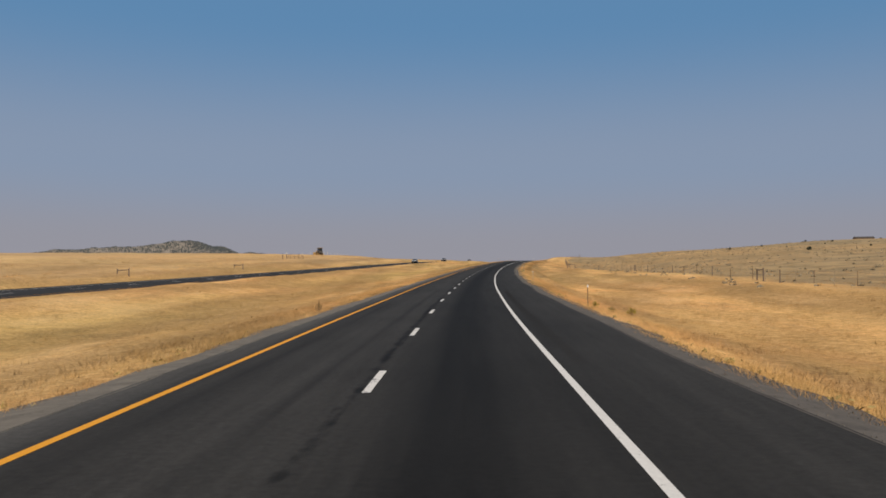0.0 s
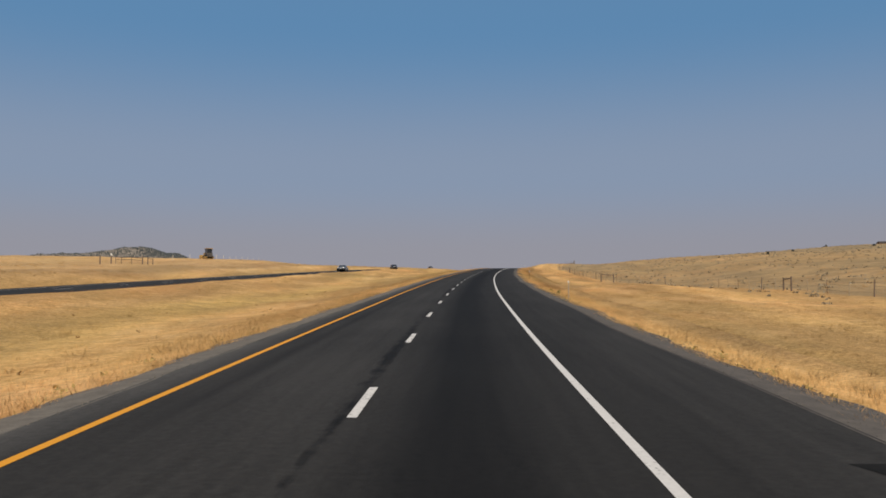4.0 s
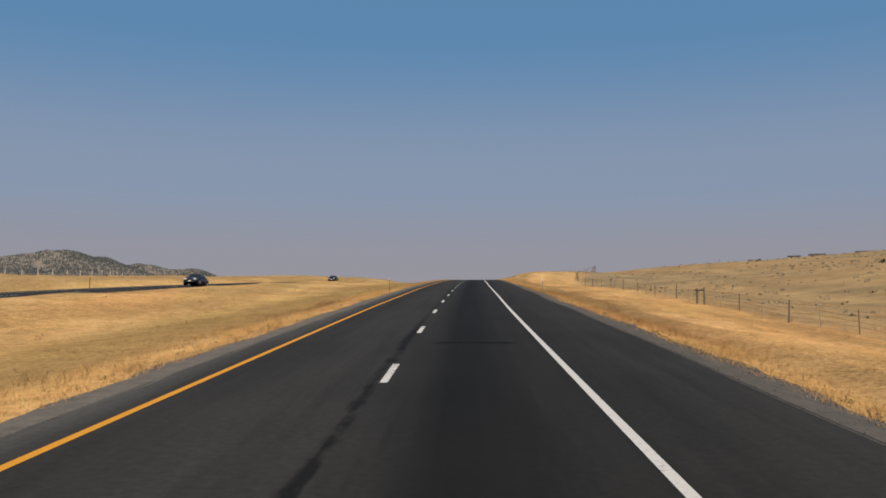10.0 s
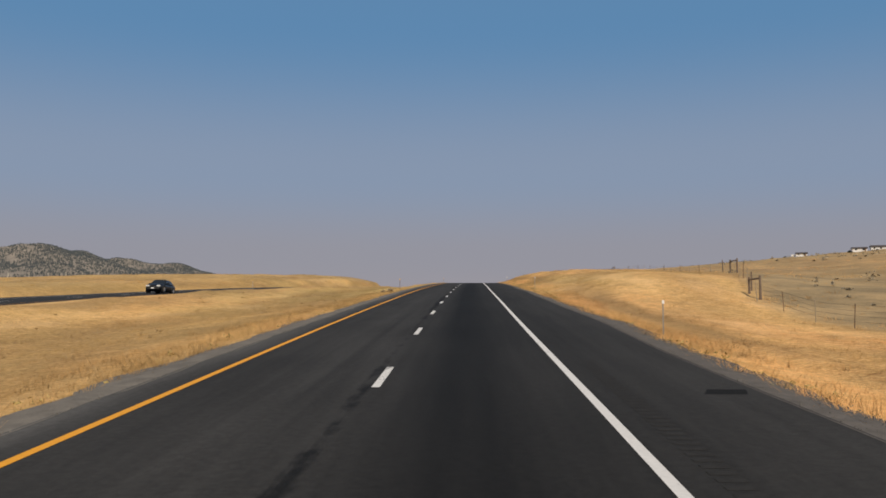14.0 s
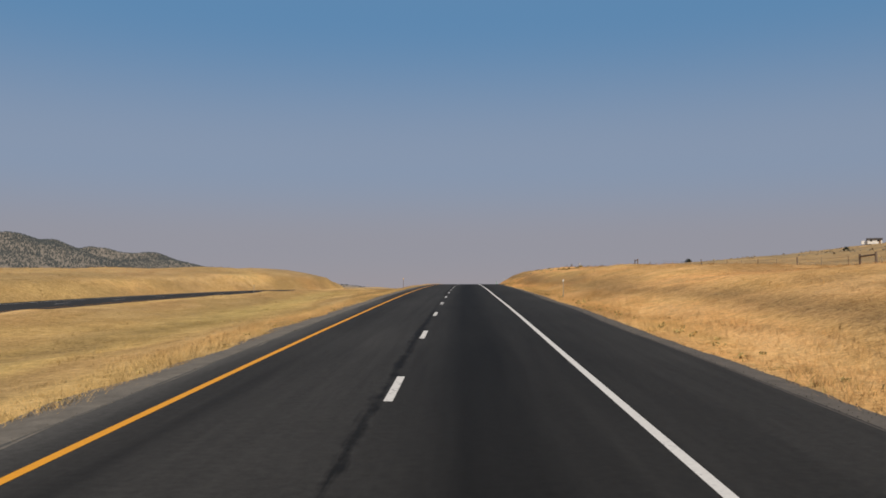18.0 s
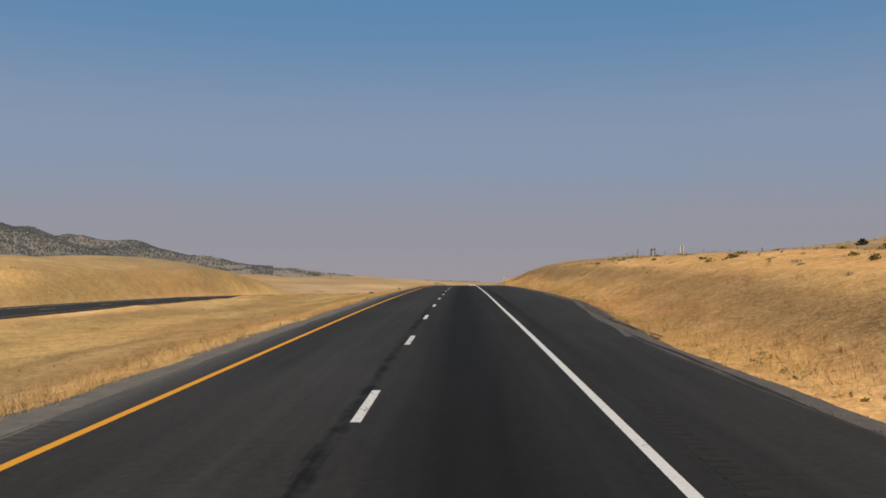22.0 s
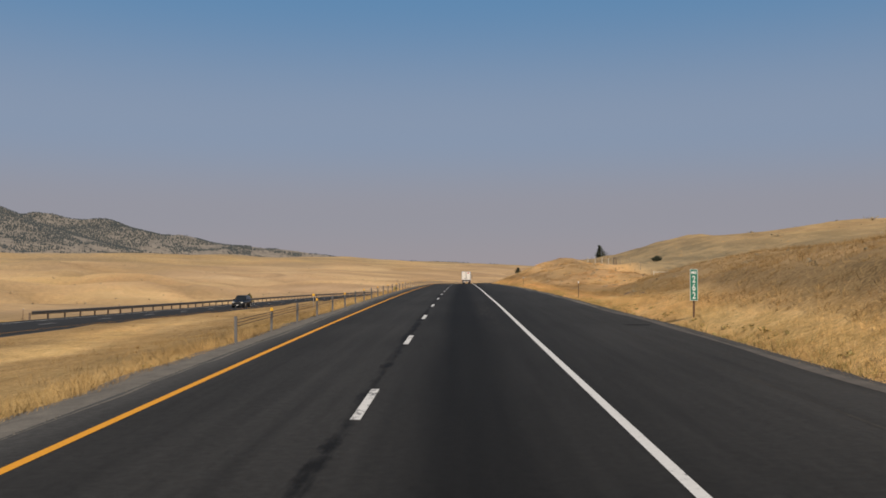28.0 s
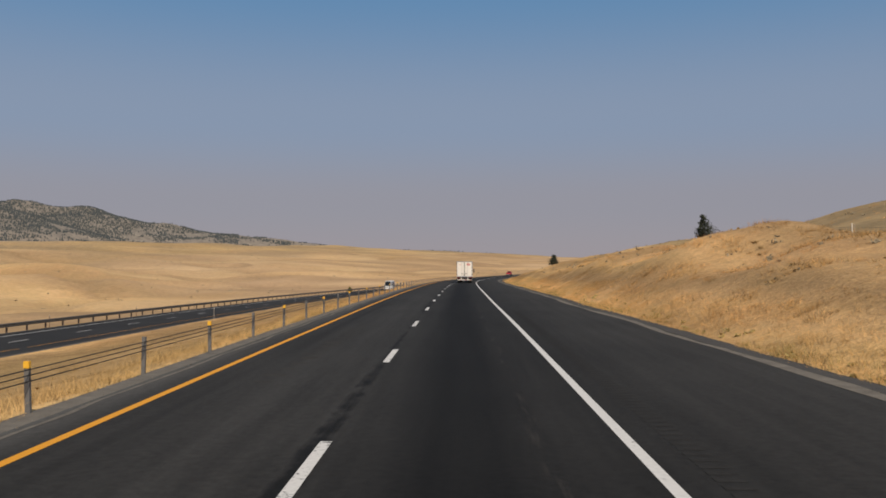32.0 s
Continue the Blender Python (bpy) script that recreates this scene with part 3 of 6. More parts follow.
LEFT_EDGE = -4.4
SIDE = [
    (-4200, knots(0, 60, 1500, 100, 3000, 110)),
    (-2600, knots(0, 30, 1000, 60, 2200, 90)),
    (-1500, knots(0, 0, 1000, 12, 2000, 45, 3000, 65)),
    (-800, knots(0, -2, 600, -6, 1000, 2, 1600, 20, 2100, 36, 3000, 48)),
    (-400, knots(0, 3, 400, 2, 700, -3, 950, -4, 1200, 2, 1600, 12, 2500, 24, 4000, 26)),
    (-200, knots(0, 3.5, 325, 4.9, 420, 3, 600, 0, 800, -2, 900, -7, 1100, -7, 1300, -4, 1600, 0, 2600, 16)),
    (-120, knots(0, 2.5, 207, 4.1, 300, 4.2, 376, 4.0, 430, 2, 470, 0.9, 590, 0.6, 700, 1.5, 765, 1.8, 820, -4, 880, -7, 1000, -8, 1300, -6, 1600, -2, 2600, 15)),
    (-80, knots(0, 1.5, 144, 2.7, 230, 2.8, 280, 2.8, 312, 3.2, 350, 3.3, 385, 2.8, 410, 1, 460, 0.8, 515, 0.5, 600, 2, 680, 3, 740, 4, 775, 4.6, 800, 4.4, 823, 2.4, 850, -1.5, 900, -6.5, 1000, -8, 1300, -7, 1600, -2, 2600, 14)),
    (-60, knots(0, 1, 150, 1.7, 250, 1.9, 290, 2.0, 345, 2.8, 390, 1.2, 460, 0.6, 530, 0.6, 590, 2.2, 645, 2.7, 672, 3.5, 739, 4.9, 778, 6.1, 788, 6.2, 802, 5.0, 823, 2.6, 850, -0.6, 885, -4.5, 960, -6.5, 1300, -6.5, 1600, -1, 2600, 14)),
    (-45, knots(0, 0.3, 200, 0.8, 345, 1.0, 450, 0.6, 550, 0.3, 600, 0.9, 660, 1.5, 730, 2.2, 785, 2.8, 802, 1.8, 823, 0.2, 850, -1.9, 885, -3.6, 960, -4.6, 1300, -5.8, 1600, -1, 2600, 14)),
    (-41, lambda s: zo(s) - 0.35),
    (-39.4, lambda s: zo(s) - 0.12),
    (-38, lambda s: zo(s) - 0.22),
    (-28, lambda s: zo(s) - 0.22),
    (-26.9, lambda s: zo(s) - 0.10),
    (-26.2, lambda s: zo(s) + 0.16),
    (-25.2, lambda s: zo(s) + 0.34),
    (-23.5, lambda s: 0.95 * zo(s) + 0.2),
    (-20.5, lambda s: 0.75 * zo(s) - 0.45),
    (-15, lambda s: 0.45 * zo(s) - 0.85),
    (-9, lambda s: 0.15 * zo(s) - 0.5),
    (-5.3, knots(0, -0.12)),
    (-4.2, knots(0, -0.2)),
    (5.5, knots(0, -0.2)),
    (7.25, knots(0, -0.12, 640, -0.12, 655, -0.2)),
    (9.0, knots(0, -0.4, 440, -0.4, 470, 0.05, 640, 0.1, 655, -0.2)),
    (9.9, knots(0, -0.55, 440, -0.5, 470, 0.3, 600, 0.45, 645, 0.4, 665, -0.08)),
    (13.5, knots(0, -0.9, 200, -0.8, 440, -0.6, 455, 0.5, 465, 1.05, 480, 1.2, 530, 1.5, 600, 1.7, 660, 1.9, 700, 2.1, 740, 2.4, 780, 2.4, 810, 1.9, 832, 1.2, 845, 0.5, 858, 0.15, 890, 0.3, 920, 1.2, 944, 2.0, 980, 1.9, 1070, 1.6, 1200, 0.5)),
    (17.5, knots(0, -0.9, 211, -0.7, 300, -1.1, 440, -0.8, 450, 0.2, 465, 1.65, 487, 1.85, 535, 2.25, 606, 2.5, 656, 2.8, 690, 3.1, 739, 3.7, 779, 3.95, 815, 3.6, 842, 2.6, 862, 0.8, 890, 0.7, 905, 1.1, 920, 2.0, 936, 3.1, 950, 3.6, 979, 3.3, 1070, 2.6, 1200, 1)),
    (21.5, knots(0, -0.8, 100, -0.8, 211, -0.5, 257, -1.05, 300, -1.3, 335, -1.3, 357, -0.9, 404, -0.7, 440, -1, 450, -0.4, 462, 1.4, 500, 1.95, 573, 2.35, 637, 2.75, 685, 3.2, 712, 3.6, 777, 4.25, 810, 4.3, 842, 3.2,
                 868, 1.4, 890, 1.1, 905, 1.6, 921, 2.7, 935, 3.9, 950, 4.7, 962, 4.8, 979, 4.3, 1010, 3.8, 1070, 3.2, 1200, 1.5)),
    (30, knots(0, -0.3, 112, 0.3, 206, -0.8, 250, -1.8, 300, -1.8, 357, -1.5, 440, -1.2, 460, 0.6, 481, 1.8, 560, 2.2, 646, 2.6, 743, 4.1, 800, 4.6, 842, 3, 866, 1.3, 890, 0.8, 926, 0.6, 940, 2.2, 950, 3.1, 965, 4.0, 985, 4.6, 1044, 5.3, 1100, 4.5, 1200, 2.5)),
    (40, knots(0, 0, 112, 0.1, 221, -0.9, 250, -2.2, 300, -2.2, 357, -1.9, 430, -1.3, 455, 0, 470, 0.8, 530, 1.7, 640, 2.6, 700, 3.5, 780, 4.6, 830, 3.6, 870, 1.2, 895, 0.6, 925, 1.0, 947, 4.6, 985, 5.6, 1023, 7.0, 1050, 7, 1100, 6, 1250, 4, 1600, 4, 2600, 14)),
    (80, knots(0, 1.5, 200, 2.4, 279, 2.8, 350, 3.4, 470, 3.5, 533, 5.2, 624, 6.0, 700, 6.5, 800, 8, 870, 7, 920, 9, 980, 11.0, 1050, 12.2, 1100, 12.8, 1180, 12, 1300, 8, 1700, 6, 2600, 14)),
    (200, knots(0, 5, 300, 7, 541, 9.8, 664, 15.5, 750, 18.3, 805, 19.2, 864, 20.3, 920, 22.6, 1000, 24, 1100, 25, 1250, 26, 1400, 20, 1800, 10, 2600, 14)),
    (400, knots(0, 6, 400, 9, 600, 15, 800, 30, 1000, 37, 1400, 30, 2000, 15)),
    (1180, knots(0, 10, 1000, 25, 2500, 15)),
]
AHEAD = knots(1480, 0, 2000, 4, 2700, 14, 5000, 18)
RIDGE = [(-3800, 2600, 230), (-2500, 3300, 262), (-1900, 3600, 215), (-1174, 3935, 309), (-1190, 4260, 285), (-1130, 4520, 296), (-850, 4530, 282), (-650, 4500, 215), (-16, 4263, 128), (350, 4150, 75)]

gs = np.concatenate([np.arange(-240, 1150, 3.0), np.arange(1150, 1600, 10.0), np.arange(1600, 4950, 38.0)])
gu = np.unique(np.concatenate([np.arange(-4200, -1000, 50.0), np.arange(-1000, -400, 22.0), np.arange(-400, -120, 8.0), np.arange(-120, -45, 5.0), np.arange(-45, -41, 1.0), [-41, -40.2, -39.4, -38, -33, -28, -26.9, -26.2, -25.8],
                               np.arange(-25, -5.3, 1.4), [-5.3, -4.2, 0, 5.5, 7.25, 8.1, 9.0, 9.9], np.arange(10.4, 14, 0.45), np.arange(14, 30, 1.15), np.arange(30, 60, 3.0), np.arange(60, 200, 9.0), np.arange(200, 500, 25.0), np.arange(500, 1181, 68.0)]))
cols = np.array([f(gs) for u, f in SIDE])
for _ in range(2):
    c2 = cols.copy()
    near = gs[1:-1] < 1600
    c2[:, 1:-1] = np.where(near, (cols[:, :-2] + 2 * cols[:, 1:-1] + cols[:, 2:]) / 4, cols[:, 1:-1])
    cols = c2
su = np.array([u for u, f in SIDE])
H = np.stack([np.interp(gu, su, cols[:, i]) for i in range(len(gs))])
soft = (np.abs(gu[1:-1] - 1) > 11) & ~((gu[1:-1] > -42) & (gu[1:-1] < -25))
for _ in range(3):
    H2 = H.copy()
    H2[:, 1:-1] = np.where(soft, (H[:, :-2] + 2 * H[:, 1:-1] + H[:, 2:]) / 4, H[:, 1:-1])
    H = H2
SG, UG = np.meshgrid(gs, gu, indexing="ij")
H = H + np.where(np.abs(UG) < 300, 1, np.clip((900 - np.abs(UG)) / 600, 0, 1)) * np.where(np.abs(UG) < 39, AHEAD(SG), 0)
GX, GY, GZ = plan(SG, UG)
rng = np.random.default_rng(7)


def lumps(x, y, lengths, amps):
    out = np.zeros_like(x)
    for L, A in zip(lengths, amps):
        for _ in range(3):
            a, ph, st = rng.uniform(0, math.pi), rng.uniform(0, 6.28), rng.uniform(0.75, 1.3)
            out += A / 2 * np.sin((x * np.cos(a) + y * np.sin(a)) * 6.283 / L / st + ph + 1.3 * np.sin((y * np.cos(a) - x * np.sin(a)) * 6.283 / L / 1.7 + ph * 2))
    return out


off_road = np.clip((np.maximum(UG - 9.5, -UG - 5.5)) / 5, 0, 1) * np.where((UG < -26) & (UG > -42), 0, 1)
H = H + off_road * (lumps(SG, UG, (7, 14), (0.05, 0.09)) + np.clip(np.abs(UG) / 60, 0, 1) * lumps(SG, UG, (30, 60), (0.12, 0.22)))
H = H + np.clip((np.abs(UG) - 120) / 500, 0, 1) * lumps(GX, GY, (170, 420), (1.2, 3.2)) + np.clip((SG - 1500) / 600, 0, 1) * lumps(GX, GY, (260, 600), (1.4, 2.6))
H = H + np.clip((SG - 850) / 80, 0, 1) * np.clip((1700 - SG) / 200, 0, 1) * np.clip((-UG - 60) / 120, 0, 1) * np.clip((1200 + UG) / 300, 0, 1) * (lumps(GX, GY, (110, 260), (1.5, 4.0)) + lumps(GX, GY, (50, 80), (0.5, 0.9)))
H = H + 3.4 * np.exp(-((SG - 978) / 26) ** 2 - ((UG - 49) / 13) ** 2) + 2.4 * np.exp(-((SG - 985) / 34) ** 2 - ((UG - 84) / 22) ** 2)
kept, rng = rng, np.random.default_rng(77)
fold = np.abs(lumps(GX * 0.8 + 0.5 * GY, GY, (150, 320), (0.7, 1.0)))
rng = kept
H = H - np.clip((SG - 860) / 80, 0, 1) * np.clip((-UG - 70) / 100, 0, 1) * np.clip((1500 + UG) / 400, 0, 1) * 5.0 * np.clip(1 - fold / 0.32, 0, 1) ** 1.5
H = H - 0.75 * np.exp(-((SG - 990) / 18) ** 2 - ((UG - 30) / 6) ** 2)
# a low berm behind the mown verge
crest = 11.2 + 0.25 * np.sin(SG * 0.05)
H = H + np.interp(SG, (60, 110, 400, 440), (0, 1, 1, 0)) * (0.24 * np.exp(-((UG - crest) / 0.7) ** 2) - 0.22 * np.exp(-((UG - crest - 1.5) / 0.8) ** 2))
GZ = GZ + H
# hummocks on the uncut hillside and the road cut
H2 = np.clip((SG - 640) / 60, 0, 1) * np.clip((1300 - SG) / 150, 0, 1) * np.clip((UG - 12) / 4, 0, 1) * np.clip((90 - UG) / 30, 0, 1)
kept, rng = rng, np.random.default_rng(71)
GZ = GZ + H2 * (0.35 + 0.65 * np.clip((SG - 860) / 40, 0, 1)) * lumps(SG, UG, (9, 17, 30), (0.16, 0.3, 0.35))
rng = kept
# the wooded hills across the valley
hill = np.zeros_like(GZ)
for (ax, ay, az), (bx, by, bz) in zip(RIDGE, RIDGE[1:]):
    tt = np.clip(((GX - ax) * (bx - ax) + (GY - ay) * (by - ay)) / ((bx - ax) ** 2 + (by - ay) ** 2), 0, 1)
    d = np.hypot(GX - ax - tt * (bx - ax), GY - ay - tt * (by - ay))
    top = az + tt * (bz - az)
    hill = np.maximum(hill, top * np.clip(1 - d / 1150, 0, 1) ** 1.25)
gully = lumps(GX, GY, (260, 520), (0.03, 0.05))
HILL = hill
GZ = np.where(hill > 1, np.maximum(GZ, hill * (1 + gully)), GZ) + np.clip(hill / 80, 0, 1) * lumps(GX, GY, (120,), (1.8,))


def tone(s, u):
    """Pale and dark streaks in the dry grass, drawn out along the road as mowing and drainage leave them."""
    t = 0.5 + 0.17 * np.sin(u * 0.62 + 1.6 * np.sin(s * 0.017) + 0.8 * np.sin(s * 0.051)) + 0.16 * np.sin(u * 0.31 + s * 0.023 + 2 * np.sin(s * 0.009))
    t = t + 0.17 * np.sin(s * 0.061 + u * 0.45 + 1.5 * np.sin(u * 0.3)) * np.sin(s * 0.027 + 1) + 0.10 * np.sin(s * 0.17 - u * 0.63 + 2 * np.sin(s * 0.031)) + 0.04 * np.sin(s * 0.62 + u * 1.9)
    # right bank toned darker, part of its shade put into the grass colour
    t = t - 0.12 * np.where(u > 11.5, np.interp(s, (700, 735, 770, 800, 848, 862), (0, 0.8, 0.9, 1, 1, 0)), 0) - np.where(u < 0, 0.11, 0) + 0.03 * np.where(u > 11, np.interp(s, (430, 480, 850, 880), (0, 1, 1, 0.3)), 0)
    # a pale strip where the verge is mown, and duller growth behind it
    e = np.where(u > 0, u - paved(s) - 0.7, -5.2 - u)
    wob = 0.35 * np.sin(s * 0.11) + 0.25 * np.sin(s * 0.29 + 1)
    t = t + 0.34 * np.exp(-((e - 1.0 - 0.6 * wob) / 1.1) ** 2) - 0.36 * np.exp(-((e - 3.9 - 1.2 * wob) / 1.0) ** 2) - np.where(u > 0, np.interp(s, (380, 460), (0.13, 0.05)), 0.05) * np.clip((e - 3) / 2, 0, 1) + 0.12 * np.exp(-((e - 8 - 2 * wob) / 1.5) ** 2)
    return 0.5 + 1.6 * (t - 0.5)



def ruddy(s, u):
    """Redder grass hue on the right of the road, less red in the median."""
    return np.clip(np.where(u > 0, 0.85, np.where(u < -40, 0.45, np.interp(s, (0, 100, 330, 420, 780, 830), (0.4, 0.7, 0.7, 0.25, 0.12, 0.4)))) + 0.25 * np.sin(s * 0.021 + u * 0.05) + 0.2 * np.sin(s * 0.057 + 2), 0, 1)


def olive(s, u):
    """Greener growth down the middle of the median ditch and in drifts along the right verge."""
    sway = 2.2 * np.sin(s * 0.013) + 1.2 * np.sin(s * 0.041 + 1)
    left = np.exp(-((u + 13.5 + sway) / 4.5) ** 2) * (0.65 + 0.35 * np.sin(s * 0.033 + 0.3 * u)) + 0.5 * np.exp(-((u + 21 - 0.5 * sway) / 2.2) ** 2) * (0.5 + 0.5 * np.sin(s * 0.047 + 2))
    e = u - paved(s)
    right = 0.55 * np.exp(-((e - 5.2 - 0.4 * sway) / 1.3) ** 2) * (0.5 + 0.5 * np.sin(s * 0.052 + 1)) + 0.4 * np.exp(-((e - 1.6) / 0.7) ** 2) * np.clip(np.sin(s * 0.11) + 0.3 * np.sin(s * 0.37), 0, 1)
    far = np.where(u < -41, np.interp(s, (400, 480), (0.1, 0.3)) + 0.2 * np.sin(s * 0.02 + u * 0.04), 0)
    return np.clip(np.where(u > 0, right, left * np.interp(s, (780, 840), (1, 0.35))) + far, 0, 1)


def drifts(s, u):
    """Ragged drifts a few metres wide."""
    return np.clip(0.5 + 0.9 * (np.sin(s * 0.19 + 1.7 * np.sin(u * 0.41 + s * 0.05)) * np.sin(u * 0.83 + 1.3 * np.sin(s * 0.13)) + 0.4 * np.sin(s * 0.71 + u * 1.1) * np.sin(u * 1.9 - s * 0.37)), 0, 1)


def brown(s, u):
    """Rough brown growth: in a band behind the mown verge, in drifts, and over the bank, browner there to paint its
    shade.
    """
    e = np.where(u > 0, u - paved(s), -4.4 - u)
    sway = 0.5 * np.sin(s * 0.05) + 0.3 * np.sin(s * 0.13 + 1)
    band = np.exp(-((e - 4.3 - sway) / 0.8) ** 2) * (0.55 + 0.35 * np.sin(s * 0.07 + 2)) * np.where(u > 0, 1, 0.5)
    drift = np.clip(np.sin(s * 0.083 + 1.6 * np.sin(u * 0.33)) * np.sin(u * 0.71 + s * 0.021) - 0.35, 0, 1)
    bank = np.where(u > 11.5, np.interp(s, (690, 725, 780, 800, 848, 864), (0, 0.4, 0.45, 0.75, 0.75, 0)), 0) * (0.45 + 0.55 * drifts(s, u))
    return np.clip(band + 0.9 * drift + bank + np.where((u < -6) & (u > -26), np.interp(s, (780, 830), (0, 1)) * (0.35 + 0.65 * drifts(s, u)), 0), 0, 1) * np.where(np.abs(u) < 60, 1, 0)


def fence_u(s):
    return np.interp(s, (0, 236, 257, 450, 481, 830, 926, 948, 1000), (33, 34, 21.6, 21, 28.5, 29.5, 33.3, 29.7, 27))


def ground_z(s, u):
    """Height of the ground sheet, by bilinear look-up."""
    s, u = np.asarray(s, float), np.asarray(u, float)
    i = np.clip(np.searchsorted(gs, s) - 1, 0, len(gs) - 2)
    j = np.clip(np.searchsorted(gu, u) - 1, 0, len(gu) - 2)
    a, b = (s - gs[i]) / (gs[i + 1] - gs[i]), (u - gu[j]) / (gu[j + 1] - gu[j])
    return GZ[i, j] * (1 - a) * (1 - b) + GZ[i + 1, j] * a * (1 - b) + GZ[i, j + 1] * (1 - a) * b + GZ[i + 1, j + 1] * a * b


def stand(s, u, turn=0.0, sink=0.0):
    """An upright pose on the ground, turned with the road."""
    x, y, _ = plan(s, u)
    return pose(float(x), float(y), float(ground_z(s, u)) - sink, 0, 0, -math.degrees(np.interp(s, SS, HEAD)) + turn)


me = bpy.data.meshes.new("ground")
nu = len(gu)
idx = (np.arange(len(gs) - 1)[:, None] * nu + np.arange(nu - 1)[None])
me.from_pydata(np.stack([GX, GY, GZ], 2).reshape(-1, 3).tolist(), [], np.stack([idx, idx + 1, idx + nu + 1, idx + nu], 2).reshape(-1, 4).tolist())
me.polygons.foreach_set("use_smooth", [True] * len(me.polygons))
pasture = np.clip((UG - fence_u(SG) + 1) / 2.5, 0, 1) * 0.85 + np.clip((SG - 640) / 60, 0, 1) * np.clip((UG - 11) / 4, 0, 1) * np.clip((29 - UG) / 3, 0, 1) * np.interp(SG, (700, 730, 780, 800, 850, 870), (0.12, 0.2, 0.25, 0.45, 0.45, 0.2))
pasture = np.clip(np.where(UG < -100, np.clip(HILL / 50, 0, 1) * 0.9 + np.interp(SG, (600, 900), (0.6, 0.6)), pasture), 0, 1)
pasture = np.where((UG < -44) & (UG >= -100), np.interp(UG, (-46, -44), (1, 0.2)) * np.interp(SG, (700, 770), (0.35, 0.75)), pasture)
# far tone drops along the gully folds: their shade put into the colour
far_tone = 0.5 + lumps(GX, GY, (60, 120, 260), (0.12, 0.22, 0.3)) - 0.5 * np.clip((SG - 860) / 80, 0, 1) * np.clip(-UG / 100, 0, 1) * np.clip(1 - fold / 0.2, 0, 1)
near = np.clip((np.abs(UG) - 45) / 40, 0, 1)
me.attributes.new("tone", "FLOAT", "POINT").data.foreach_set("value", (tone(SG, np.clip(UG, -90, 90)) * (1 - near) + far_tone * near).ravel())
me.attributes.new("ruddy", "FLOAT", "POINT").data.foreach_set("value", ruddy(SG, UG).ravel())
me.attributes.new("olive", "FLOAT", "POINT").data.foreach_set("value", olive(SG, UG).ravel())
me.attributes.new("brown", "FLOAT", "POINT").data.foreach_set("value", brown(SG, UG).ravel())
# where the haze-tinted rosy grass lies: the valley and the far-left field
valley = np.maximum((np.interp(UG, (-700, -150), (0.25, 1)) * np.interp(SG, (900, 1000, 1300), (0.55, 0.6, 1)) * np.clip((SG - 780) / 200, 0, 1) * np.clip((fence_u(SG) + 2 - UG) / 4 + np.clip((SG - 1150) / 100, 0, 2), 0, 1)), 0.6 * np.clip((-UG - 41) / 4, 0, 1) * np.clip((SG * -1 + 480) / 80, 0, 1))
me.attributes.new("valley", "FLOAT", "POINT").data.foreach_set("value", valley.ravel())
me.attributes.new("hill", "FLOAT", "POINT").data.foreach_set("value", np.clip((HILL - 25) / 150, 0, 1).ravel())
pasture = np.maximum(pasture, np.clip((SG - 1150) / 200, 0, 1) * 0.75)
me.attributes.new("pasture", "FLOAT", "POINT").data.foreach_set("value", pasture.ravel())
tagged(place("ground", me, M_GROUND), "rolling dry golden grassland with wooded hills beyond", "ground", kind="structure")

# ---------------------------------------------------------------- the two carriageways
END = 1470
road = along("road", M_ROAD, -60, END, [LEFT_EDGE, -2, 0, 2, 4.5, paved], [0, 0, 0, 0, 0, 0], 4.0, uv=True)
tagged(road, "dark asphalt highway lanes with worn wheel tracks", "road", kind="structure")
g_left = along("gravel_shoulder", M_GRAVEL2, -60, END, [lambda s: np.interp(s, (815, 845), (-5.6, -5.15)) + 0.12 * np.sin(s * 0.35) + 0.1 * np.sin(s * 1.1 + 2), -4.9, LEFT_EDGE - 0.01, lambda s: LEFT_EDGE + np.interp(s, (790, 815), (0.08, 0.2)) + 0.04 * np.sin(s * 0.9) + 0.03 * np.sin(s * 2.3)], [-0.16, -0.03, -0.006, 0.004], 1.5)
tagged(g_left, "pale grey gravel strip beside the asphalt", "gravel shoulder", kind="structure")
verge_r = [lambda s: paved(s) - 0.08, lambda s: paved(s) + 0.02, lambda s: paved(s) + 0.4, lambda s: paved(s) + np.interp(s, (630, 660, 840, 880), (1.3, 0.95, 0.95, 1.5)) + 0.12 * np.sin(s * 0.4 + 1) + 0.1 * np.sin(s * 1.3)]
for mat, s0, s1 in ((M_GRAVEL, -60, 650), (M_MILLINGS, 650, END)):
    g = along("gravel_shoulder", mat, s0, s1, verge_r, [0.004, -0.006, -0.03, -0.19], 1.5)
    tagged(g, "grey gravel strip beside the asphalt" if s0 < 0 else "dark gravelly strip beyond the widened shoulder", "gravel shoulder", kind="structure")

road2 = along("road", M_ROAD2, -200, END, [-38.5, -36, -33, -30, -27.5], [zo] * 5, 6.0, uv=True)
tagged(road2, "dark asphalt opposite carriageway of the highway", "road", kind="structure")
for a, b in ((-39.3, -38.45), (-27.55, -26.7)):
    g = along("gravel_shoulder", M_GRAVEL, -200, END, [a, b], [lambda s: zo(s) + (-0.06 if a < -38 else 0.006), lambda s: zo(s) + (0.006 if a < -38 else -0.06)], 6.0)
    tagged(g, "pale gravel edge of the opposite carriageway", "gravel shoulder", kind="structure")


